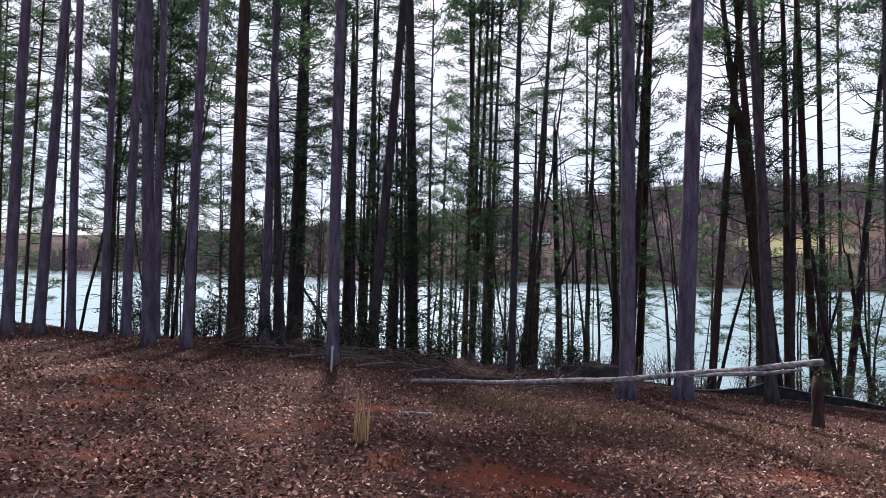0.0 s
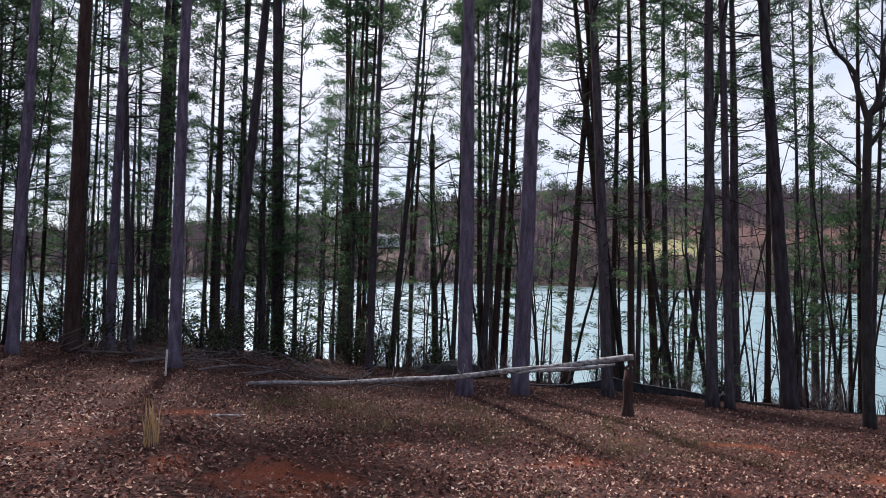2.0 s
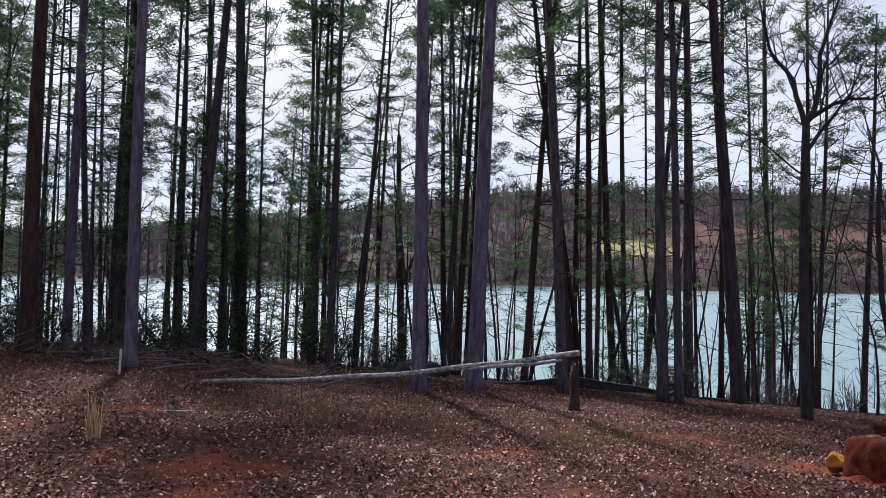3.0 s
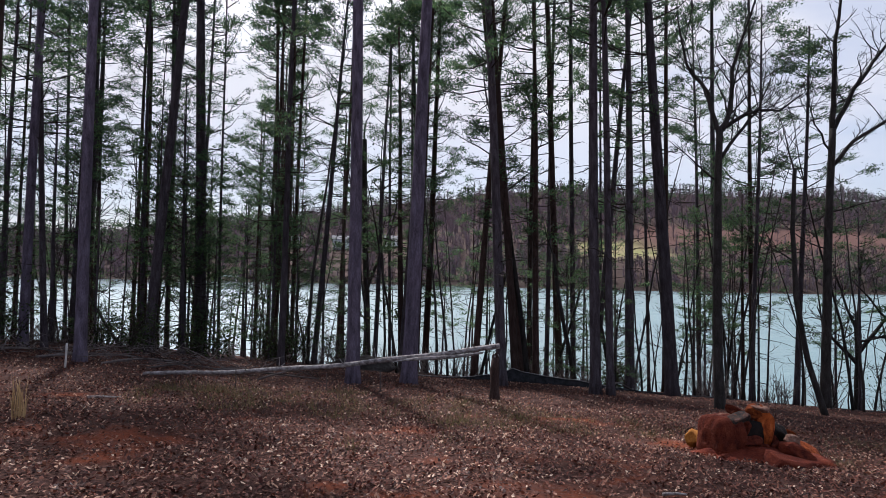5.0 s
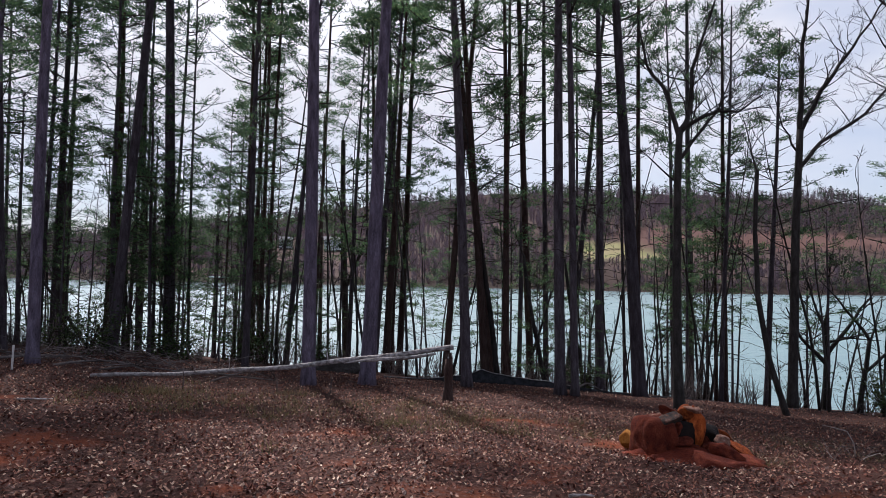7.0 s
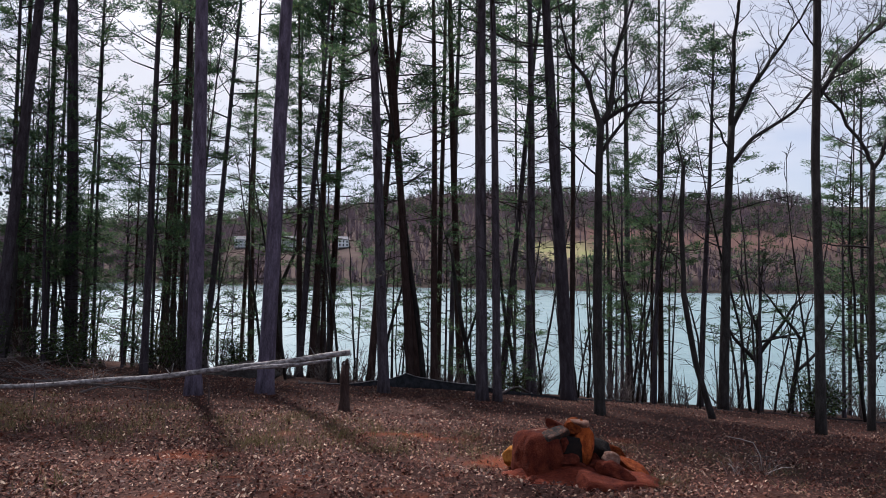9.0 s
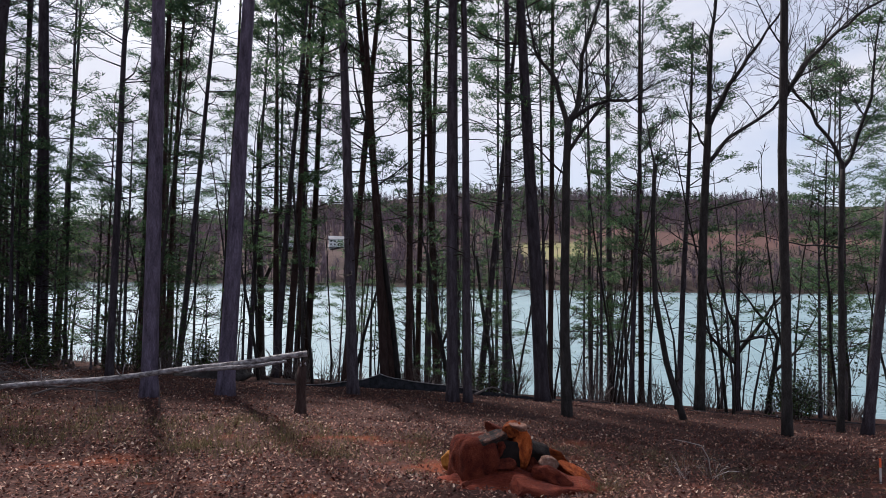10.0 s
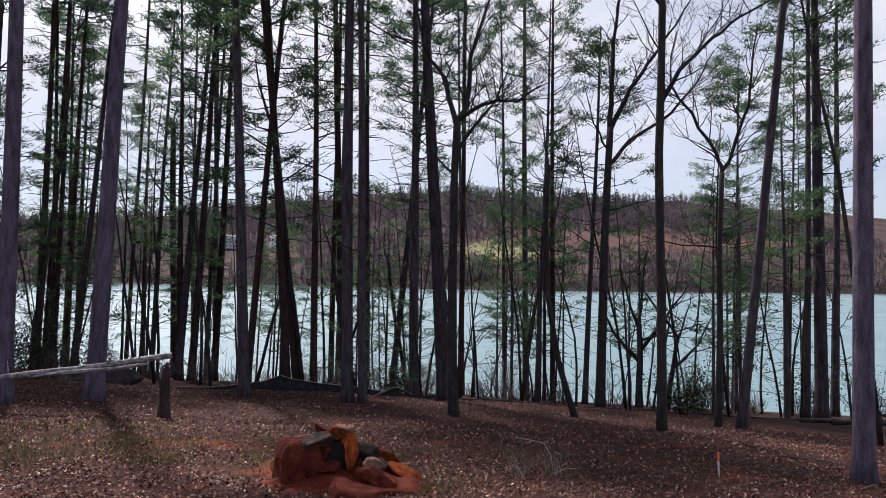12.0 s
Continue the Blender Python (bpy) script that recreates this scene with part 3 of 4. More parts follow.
pine(-6.40, 23.60, 0.20, 0.02, 0.0, "high", mat=BARK_MID)
pine(-4.30, 24.60, 0.19, -0.01, 0.0, "high", mat=BARK_MID)
pine(-8.20, 22.40, 0.18, 0.01, 0.0, "high", mat=BARK_MID)
for x, y, h in ((13.4, 25.2, 7.5), (18.6, 24.9, 6.5), (20.6, 25.6, 7.0), (2.4, 26.2, 6.5), (-3.1, 26.8, 7.0), (6.4, 28.0, 6.5), (-8.4, 24.0, 7.5), (9.2, 25.4, 6.0), (-0.6, 24.4, 6.0), (4.2, 27.0, 7.5), (19.0, 25.2, 8.6), (17.8, 24.0, 7.6), (21.2, 24.6, 8.2), (14.9, 25.4, 8.0), (22.8, 22.0, 6.8), (25.6, 19.6, 7.4), (22.2, 16.4, 7.2), (24.2, 17.4, 8.0), (27.2, 18.2, 8.6), (20.9, 18.6, 7.0), (11.8, 27.0, 8.4)):
    pine(x, y, 0.11, 0.0, 0.0, "small", h)

# ---- bare hardwoods ----
def grow(buf, p, d, r, length, rng, depth, bend=0.25, sides=6):
    """A limb that bends, tapers and splits into thinner ones."""
    pts, rad = [Vector(p)], [r]
    d = Vector(d).normalized()
    n_seg = 6 if depth > 1 else 4
    for i in range(n_seg):
        d = (d + Vector((rng.gauss(0, 1), rng.gauss(0, 1), rng.gauss(0, 0.6) + 0.18)) * bend * 0.45).normalized()
        pts.append(pts[-1] + d * length / n_seg)
        rad.append(r * (1 - 0.75 * (i + 1) / n_seg) + 0.002)
    buf.tube(pts, rad, sides if depth > 1 else 3, False)
    if depth <= 0:
        return
    for _ in range(rng.randint(2, 4) if depth > 1 else rng.randint(2, 4)):
        t = rng.uniform(0.25, 1.0) * n_seg
        i = min(int(t), n_seg - 1)
        q = pts[i].lerp(pts[i + 1], t - i)
        side = Vector((rng.gauss(0, 1), rng.gauss(0, 1), rng.gauss(0, 0.7) + 0.35)).normalized()
        k = (d * 0.7 + side * 0.8).normalized()
        grow(buf, q, k, max(rad[i] * 0.55, 0.004), length * rng.uniform(0.3, 0.55), rng, depth - 1, bend * 1.2, 5)


def hardwood(x, y, dia, height, path, limbs, seed, label, depth=2, name="bare_tree"):
    """path: offsets (dx, dy) from the base at even heights; limbs: (height, azimuth, elevation, length, radius)."""
    rng = random.Random(seed)
    t = thing(name, pose(x, y, ground_z(x, y)), label, "bare tree", "leafless trees on the lake bank")
    n_p = len(path) - 1
    pts, rad = [], []
    for i in range(4 * n_p + 1):
        u = i / (4 * n_p)
        k = min(int(u * n_p), n_p - 1)
        f = u * n_p - k
        dx, dy = (path[k][j] * (1 - f) + path[k + 1][j] * f for j in (0, 1))
        z = -0.3 + (height + 0.3) * u
        pts.append(Vector((dx + 0.02 * math.sin(9 * u + seed), dy, z)))
        rad.append(dia * 0.5 * (1 - 0.35 * u) * (1 + 0.3 * math.exp(-max(z, 0) / 0.2)))
    buf = Buf()
    buf.tube(pts, rad, 10)
    part("trunk", buf.mesh("trunk", BARK_DARK), t, "dark furrowed bark")
    for entry in limbs:
        if len(entry) == 3:
            hz, way, r = entry
            u = clamp((hz + 0.3) / (height + 0.3), 0, 1) * (len(pts) - 1)
            i = min(int(u), len(pts) - 2)
            q = pts[i].lerp(pts[i + 1], u - i)
            lb = Buf()
            lp = [q] + [q + Vector((0.96 * dx, -0.27 * dx, dz)) for dx, dz in way]
            sm = []
            for k in range(len(lp) - 1):
                sm += [lp[k].lerp(lp[k + 1], f) + Vector((rng.gauss(0, .015), rng.gauss(0, .03), rng.gauss(0, .015))) * (k + f > 0) for f in (0, 0.34, 0.67)]
            sm.append(lp[-1])
            lb.tube(sm, [r * (1 - 0.75 * k / (len(sm) - 1)) for k in range(len(sm))], 7, False)
            for k in range(2, len(sm)):
                for _ in range(1 + k % 2):
                    v = ((sm[k] - sm[k - 1]).normalized() * 0.6 + rand_dir(rng, rng.uniform(-0.2, 1.0)) * 0.8).normalized()
                    grow(lb, sm[k], v, r * 0.32 * (1.15 - k / len(sm)), rng.uniform(0.7, 1.7), rng, 2, 0.3, 4)
            part("limb", lb.mesh("limb", BARK_DARK), t)
            continue
        hz, az, el, ln, r = entry
        u = clamp((hz + 0.3) / (height + 0.3), 0, 1) * (len(pts) - 1)
        i = min(int(u), len(pts) - 2)
        q = pts[i].lerp(pts[i + 1], u - i)
        lb = Buf()
        a, e = radians(az), radians(el)
        grow(lb, q, (math.sin(a) * math.cos(e), math.cos(a) * math.cos(e), math.sin(e)), r, ln, rng, depth)
        part("limb", lb.mesh("limb", BARK_DARK), t)
    return t


# forked trees at the clearing's edge, their crowns bare
hardwood(11.94, 12.64, 0.24, 6.7, [(0, 0), (-0.06, 0), (-0.12, 0), (-0.08, 0), (-0.02, 0)],
         [(6.65, [(0.2, 0.33), (0.3, 1.48), (0.54, 2.3), (0.9, 3.6)], 0.075), (6.6, [(0.4, 0.33), (0.9, 0.53), (1.35, 0.52), (1.9, 0.9)], 0.06),
          (5.9, [(0.45, 0.65), (0.94, 1.27), (1.2, 2.0)], 0.05), (6.5, [(-0.28, 1.06), (-0.8, 1.8), (-1.0, 3.0)], 0.065), (5.4, -70, 35, 1.6, 0.025)], 3, "forked leafless tree with dark bark and crooked limbs")
hardwood(18.69, 17.53, 0.33, 9.2, [(0, 0), (0.02, 0), (0.10, 0), (0.2, 0), (0.3, 0)],
         [(9.15, [(0.05, 1.2), (0.13, 2.94), (0.27, 4.2), (0.3, 5.6)], 0.10), (9.1, [(0.65, 1.4), (1.3, 2.3), (1.9, 3.2), (2.8, 4.6)], 0.09),
          (7.9, [(0.77, 0.9), (2.05, 1.8), (3.0, 2.9), (3.6, 4.0)], 0.075), (6.4, 100, 12, 2.2, 0.03), (5.2, -90, 15, 1.8, 0.025), (8.4, [(-0.5, 0.9), (-0.9, 2.4)], 0.04), (4.2, 80, 10, 2.0, 0.025)], 5, "large leafless tree with spreading limbs above the bank")
hardwood(15.72, 10.40, 0.21, 12.0, [(0, 0), (0.02, 0), (-0.06, 0), (0.0, 0), (-0.04, 0)],
         [(6.9, [(0.4, 0.72), (0.95, 1.25), (1.5, 1.76), (2.2, 2.2), (3.2, 2.9)], 0.055), (7.3, [(0.12, -0.2), (0.3, -0.28)], 0.03), (9.0, -80, 45, 2.0, 0.03), (10.5, 60, 55, 2.2, 0.035), (8.0, -70, 50, 1.4, 0.02)], 8, "straight leafless tree with one long side limb")
hardwood(18.11, 11.46, 0.17, 6.1, [(0, 0), (0.02, 0), (0.05, 0), (0.10, 0)],
         [(6.0, [(-0.1, 0.45), (-0.73, 1.4), (-1.2, 1.93), (-1.3, 2.5), (-1.1, 3.4)], 0.05), (6.05, [(0.2, 0.27), (0.65, 1.66), (0.74, 2.6), (0.9, 3.6)], 0.055), (4.6, 100, 12, 1.8, 0.02), (4.2, -95, 4, 2.4, 0.025)], 11, "slim leafless tree forking into a wide Y")
hardwood(21.27, 19.15, 0.27, 3.2, [(0, 0), (0.05, 0), (0, 0)],
         [(1.6, -80, 48, 2.6, 0.08), (2.0, 85, 40, 3.4, 0.08), (2.8, -60, 62, 2.4, 0.06), (3.1, 70, 66, 2.6, 0.06), (2.4, 100, 12, 2.8, 0.05)], 14, "low crooked leafless tree leaning over the water")
hardwood(21.74, 18.2, 0.2, 2.6, [(0, 0), (0.2, 0), (0.5, 0)],
         [(1.4, 90, 35, 2.6, 0.06), (2.5, -70, 60, 2.6, 0.06), (2.0, 60, 50, 2.4, 0.05)], 15, "low crooked leafless tree leaning over the water")
hardwood(4.77, 35.34, 0.40, 13.0, [(0, 0), (-0.15, 0), (-0.3, 0), (-0.4, 0), (-0.5, 0)],
         [(4.6, 75, 55, 6.0, 0.12), (9.0, -80, 45, 3.0, 0.06), (11, 80, 40, 3.0, 0.06), (12.9, 0, 70, 3.0, 0.06)], 17, "tall leafless tree with a thick upward side limb")
hardwood(9.47, 20.15, 0.2, 8.5, [(0, 0), (-0.35, 0), (-0.8, 0), (-1.2, 0)],
         [(8.4, -30, 65, 2.5, 0.05), (6.5, 80, 40, 2.0, 0.03), (5.0, -80, 25, 1.8, 0.03), (7.5, -90, 40, 2.0, 0.03)], 19, "leaning leafless tree on the bank")
hardwood(15.65, 13.70, 0.16, 6.5, [(0, 0), (-0.45, 0.15), (-0.75, 0.25), (-0.8, 0.3), (-0.7, 0.3)],
         [(6.4, 10, 70, 2.0, 0.03), (5.0, 80, 40, 1.4, 0.02), (4.0, -80, 40, 1.3, 0.02)], 21, "thin leafless tree with a strongly leaning stem")
hardwood(11.23, 20.10, 0.17, 4.6, [(0, 0), (-0.55, 0), (-0.95, 0)], [(4.5, -60, 55, 1.5, 0.03), (3.5, 70, 50, 1.2, 0.02)], 23, "leaning leafless stem beside green saplings")
hardwood(13.73, 22.89, 0.17, 5.2, [(0, 0), (-0.5, 0), (-0.95, 0)], [(5.1, -60, 55, 1.3, 0.03), (3.9, 60, 40, 1.2, 0.02)], 24, "leaning leafless stem on the bank")
hardwood(8.0, 21.6, 0.12, 3.8, [(0, 0), (0.5, 0), (1.0, 0)], [(3.7, 60, 45, 0.8, 0.02)], 25, "broken dead stem leaning against a neighbour")
hardwood(10.6, 21.2, 0.12, 3.4, [(0, 0), (0.55, 0), (1.1, 0)], [(3.3, 60, 45, 0.8, 0.02)], 26, "broken dead stem leaning against a neighbour")
hardwood(-4.2, 22.5, 0.12, 2.6, [(0, 0), (-0.9, 0), (-1.9, 0)], [(2.5, -80, 30, 0.7, 0.02)], 27, "fallen dead stem caught in the saplings")


# ---- thin bare saplings, shrubs and brush on the bank ----
def sapling_model(seed, height, leafy):
    rng = random.Random(seed)
    stem, twigs, leaves = Buf(), Buf(), Buf()
    pts = [Vector((0, 0, -0.2))]
    d = Vector((rng.uniform(-.05, .05), rng.uniform(-.05, .05), 1))
    for i in range(7):
        d = (d + Vector((rng.gauss(0, .06), rng.gauss(0, .06), 0))).normalized()
        pts.append(pts[-1] + d * height / 7)
    stem.tube(pts, [0.035 * (1 - 0.8 * i / 7) for i in range(8)], 6)
    for i in range(rng.randint(9, 15)):
        u = rng.uniform(0.18, 1.0) * 7
        k = min(int(u), 6)
        q = pts[k].lerp(pts[k + 1], u - k)
        v = rand_dir(rng, radians(rng.uniform(5, 60)))
        ln = rng.uniform(0.35, 1.1) * (1.2 - u / 9)
        grow(twigs, q, v, 0.010, ln, rng, 1, 0.3, 4)
        if leafy:
            for _ in range(9):
                e = q + v * ln * rng.uniform(0.3, 1.1) + Vector((rng.gauss(0, .12), rng.gauss(0, .12), rng.gauss(0, .12)))
                leaf_blade(leaves, e, rng, 0.09)
    return stem.mesh("stem", BARK_DARK), twigs.mesh("twigwork", TWIG), (leaves.mesh("foliage", BROADLEAF, False) if leafy else None)


def leaf_blade(buf, p, rng, size):
    a = Vector((rng.gauss(0, 1), rng.gauss(0, 1), rng.gauss(0, 0.6))).normalized()
    b_ = a.cross(Vector((rng.gauss(0, 1), rng.gauss(0, 1), rng.gauss(0, 1)))).normalized()
    ln = size * rng.uniform(0.7, 1.3)
    buf.add([tuple(p), tuple(p + a * ln * .5 + b_ * ln * .28), tuple(p + a * ln), tuple(p + a * ln * .5 - b_ * ln * .28)], [(0, 1, 2, 3)])


MODELS = [sapling_model(70 + i, 3.2 + 0.6 * i, i % 4 == 1) for i in range(8)]


def sapling(x, y, k, turn, scale, lx=0.0):
    stem, twigs, leaves = MODELS[k]
    t = thing("sapling", lean_matrix(x, y, lx, 0) @ Matrix.Rotation(turn, 4, "Z") @ Matrix.Scale(scale, 4),
              "thin sapling with small green leaves on the bank" if leaves else "thin leafless sapling on the lake bank", "sapling", "saplings on the bank")
    part("stem", stem, t)
    tagged(part("twigwork", twigs, t), kind="stuff")
    if leaves:
        tagged(part("foliage", leaves, t, "small green leaves"), kind="stuff")
    return t


srng = random.Random(12)
for i in range(92):
    x = srng.uniform(-13, 28)
    edge_y = 19 - 0.12 * max(x - 8, 0) + 0.25 * max(-x, 0)
    sapling(x, srng.uniform(edge_y, edge_y + 13), srng.randrange(8), srng.uniform(0, 6.28), srng.uniform(0.8, 1.7), srng.uniform(-0.06, 0.06))
for x, y, k, sc, lx in ((4.80, 24.46, 5, 1.7, 0.0), (6.38, 20.79, 6, 1.5, 0.01), (6.71, 20.34, 3, 1.5, -0.01), (-7.14, 15.93, 7, 1.3, -0.03), (17.0, 20.0, 6, 1.6, 0.02), (19.47, 17.23, 6, 1.5, 0.0), (19.78, 8.68, 7, 1.9, 0.0), (17.6, 17.2, 2, 1.3, 0.03), (18.9, 16.2, 4, 1.4, -0.04), (20.3, 15.6, 6, 1.2, 0.02), (21.6, 15.0, 5, 1.5, -0.03), (22.9, 16.0, 0, 1.6, 0.04), (24.4, 15.8, 3, 1.3, -0.02), (16.4, 18.6, 7, 1.2, 0.05), (25.9, 16.8, 2, 1.5, 0.0), (23.6, 14.3, 6, 1.3, -0.05), (26.8, 15.2, 1, 1.4, 0.03), (15.2, 19.4, 4, 1.3, -0.03), (-13.07, 21.54, 7, 1.6, 0.05)):
    sapling(x, y, k, x, sc, lx)
for x, y, s in ((-6.6, 17.6, 1.0), (-4.6, 20.6, 1.3), (-1.2, 21.8, 1.1), (-7.8, 21.8, 1.2), (-1.8, 22.5, 1.3), (-0.4, 23.6, 1.4), (0.6, 22.2, 1.2), (-2.8, 24.0, 1.5), (1.4, 24.2, 1.3), (10.9, 20.4, 1.0), (12.2, 19.2, 0.8), (11.6, 22.3, 1.15), (10.2, 23.2, 1.0), (0.2, 20.6, 0.8), (25.3, 19.5, 0.7), (-10.5, 21.5, 0.9), (-5.6, 25.0, 1.0), (3.2, 22.8, 0.9), (14.6, 24.5, 0.8)):
    pine(x, y, 0.07 * s, 0, 0, "young", 4.2 * s)


def shrub(x, y, height, width, seed, leafy, label):
    """A bush of many stems from one root."""
    rng = random.Random(seed)
    t = thing("shrub", pose(x, y, ground_z(x, y)), label, "shrub", "shrubs along the bank")
    tw, lv = Buf(), Buf()
    for _ in range(16 if leafy else 22):
        v = rand_dir(rng, radians(rng.uniform(40, 82)))
        ln = height * rng.uniform(0.5, 1.0)
        p = Vector((rng.gauss(0, width * .16), rng.gauss(0, width * .16), -0.05))
        grow(tw, p, v, 0.013, ln, rng, 1, 0.2, 4)
        if leafy:
            for _ in range(46):
                u = rng.uniform(0.25, 1.05)
                leaf_blade(lv, p + v * ln * u + Vector((rng.gauss(0, .16), rng.gauss(0, .16), rng.gauss(0, .14))) * width * .8, rng, 0.085)
    tagged(part("twigwork", tw.mesh("twigwork", BRUSH if not leafy else TWIG), t), kind="stuff")
    if leafy:
        tagged(part("foliage", lv.mesh("foliage", BROADLEAF, False), t, "glossy green leaves"), kind="stuff")
    return t


shrub(1.6, 20.6, 2.5, 1.3, 1, True, "dense evergreen shrub with glossy green leaves")
shrub(0.9, 21.4, 1.9, 1.2, 2, True, "dense evergreen shrub with glossy green leaves")
shrub(3.3, 21.0, 1.5, 1.1, 3, True, "low evergreen shrub on the bank")
shrub(24.0, 19.6, 2.6, 1.3, 4, True, "evergreen shrub in front of the water")
shrub(-10.0, 20.0, 2.3, 1.4, 5, True, "evergreen shrub at the water's edge")
shrub(19.6, 14.6, 1.9, 0.9, 8, True, "young evergreen shrub at the edge of the bank")
shrub(21.3, 16.2, 1.6, 0.9, 9, True, "young evergreen shrub at the edge of the bank")
shrub(12.6, 20.4, 1.3, 0.9, 10, True, "low evergreen shrub beside the silt fence")
shrub(26.5, 16.5, 2.4, 1.5, 6, True, "evergreen shrub under the pines")
shrub(28.0, 15.5, 2.0, 1.5, 7, True, "evergreen shrub under the pines")
for i, (x, y) in enumerate(((-7.5, 18.6), (-4.0, 19.4), (-2.6, 17.4), (-5.6, 16.6), (-0.8, 18.6), (-8.8, 17.2), (-1.9, 21.6))):
    shrub(x, y, 1.3 + 0.25 * (i % 4), 1.3, 20 + i, True, "evergreen shrub with dark green leaves on the bank")
brng = random.Random(31)
for i in range(70):
    x = brng.uniform(-12, 29)
    yy = 20.5 - 0.22 * max(x - 6, 0) + 0.15 * max(-x, 0)
    shrub(x, yy + brng.uniform(-0.4, 5.0), brng.uniform(0.5, 1.7), brng.uniform(0.7, 1.5), 40 + i, False, "bare twiggy brush along the bank")


# ---- fallen stem across its snapped stump ----
def knotted(buf, pts, radii, sides, rng, rough):
    buf.tube(pts, [r * (1 + rng.uniform(-rough, rough)) for r in radii], sides)


lrng = random.Random(6)
log = thing("fallen_log", pose(0, 0, 0), "weathered grey fallen pine stem propped on its broken stump", "log")
A0, A1 = Vector((-0.62, 11.25, ground_z(-0.62, 11.25) + 0.03)), Vector((6.16, 11.12, 0.17))
buf = Buf()
ps = []
for i in range(23):
    u = i / 22
    p = A0.lerp(A1, u)
    p.z += -0.15 * math.sin(math.pi * u) * (1 - 0.4 * u) + 0.012 * math.sin(u * 21)
    p.y += 0.02 * math.sin(u * 9)
    ps.append(p)
knotted(buf, ps, [0.032 + 0.022 * (i / 22) ** 0.7 for i in range(23)], 9, lrng, 0.06)
part("stem", buf.mesh("stem", DEADWOOD), log, "grey barkless stem")
buf = Buf()
q0, q1 = ps[15] + Vector((0, -0.05, -0.05)), Vector((5.80, 11.05, 0.05))
knotted(buf, [q0.lerp(q1, i / 7) + Vector((0, 0, 0.015 * math.sin(i))) for i in range(8)], [0.012, 0.026, 0.034, 0.038, 0.04, 0.038, 0.034, 0.02], 7, lrng, 0.12)
part("split_half", buf.mesh("split_half", DEADWOOD), log, "long split piece of the stem")
for i in range(7):
    buf = Buf()
    u = lrng.uniform(0.15, 0.95)
    p = ps[int(u * 22)]
    e = p + Vector((lrng.uniform(-.12, .12), lrng.uniform(-.18, .05), lrng.uniform(0.08, 0.26)))
    buf.tube([p, e], [0.014, 0.006], 5)
    part("branch_stub", buf.mesh("branch_stub", DEADWOOD), log)

st = thing("snapped_stump", pose(6.06, 11.1, ground_z(6.06, 11.1)), "tall broken pine stump with a splintered top", "stump")
buf = Buf()
sz = 0.10 - ground_z(6.06, 11.1)
knotted(buf, [(0, 0, -0.2), (0, 0, 0.0), (0.01, 0, 0.25), (0.0, 0.01, 0.6), (0.015, 0, sz - 0.12)], [0.155, 0.120, 0.094, 0.086, 0.078], 12, lrng, 0.10)
part("trunk", buf.mesh("trunk", BARK_RED), st)
for i in range(9):
    buf = Buf()
    a = i * 0.7
    h = lrng.uniform(0.04, 0.13)
    c = Vector((0.015 + 0.048 * math.cos(a), 0.048 * math.sin(a), sz - 0.14))
    buf.tube([c, c + Vector((0, 0, h * 0.6)), c + Vector((0.01, 0, h))], [0.032, 0.022, 0.004], 5)
    part("splinter", buf.mesh("splinter", BARK_RED if i % 3 else DEADWOOD), st)

# thin stick standing in front of the stem
for x, y, h in ((1.13, 10.62, 0.42), (2.75, 10.9, 0.32), (3.75, 10.7, 0.40)):
    t = Buf()
    t.tube([(0, 0, -0.08), (0.01, 0, h * .5), (0.0, 0, h)], [0.013, 0.011, 0.006], 5)
    ob = new("upright_stick", t.mesh("upright_stick", BRUSH))
    ob.matrix_basis = pose(x, y, ground_z(x, y))
    tagged(ob, "thin dead stick standing in the leaves", "stick", "upright sticks")

# dark root mound with a torn root plate
def lump(name, x, y, z, sx, sy, sz_, seed, mat, rot=(0, 0, 0), parent=None, rough=0.22, cuts=0, freq=1.6):
    """A boulder or clod: a ball cut by a few planes and roughened."""
    rng = random.Random(seed)
    bm = bmesh.new()
    bmesh.ops.create_icosphere(bm, subdivisions=4, radius=1.0)
    planes = [(rand_dir(rng, rng.uniform(-1.2, 1.4)), rng.uniform(0.42, 0.8)) for _ in range(cuts)]
    for v in bm.verts:
        c = v.co.copy()
        for nrm, dist in planes:
            over = c.dot(nrm) - dist
            if over > 0:
                c -= nrm * over * 0.93
        k = noise.noise(c * freq + Vector((seed * 3.1, 0, 0))) * rough + noise.noise(c * freq * 5 + Vector((0, seed, 0))) * rough * 0.22
        v.co = c * (1 + k)
    ob = new(name, bm_mesh(name, bm, mat, True))
    m = pose(x, y, z, *rot) @ Matrix.Diagonal((sx, sy, sz_, 1))
    ob.matrix_basis = m
    if parent:
        ob.parent = parent
    return ob


mound = lump("root_mound", 3.7, 19.6, ground_z(3.7, 19.6) - 0.02, 1.0, 0.55, 0.46, 9, BARK_DARK, rough=0.4, freq=2.0)
tagged(mound, "dark upturned root mound at the bank's edge", "root mound")

# ---- boulders heaped in the clearing ----
def boulder(x, y, dz, sx, sy, sz_, seed, mat, rot, label, cuts=11):
    ob = lump("boulder", x, y, ground_z(x, y) + dz, sx, sy, sz_, seed, mat, rot, None, 0.15, cuts, 1.5)
    return tagged(ob, label, "boulder", "heap of boulders")


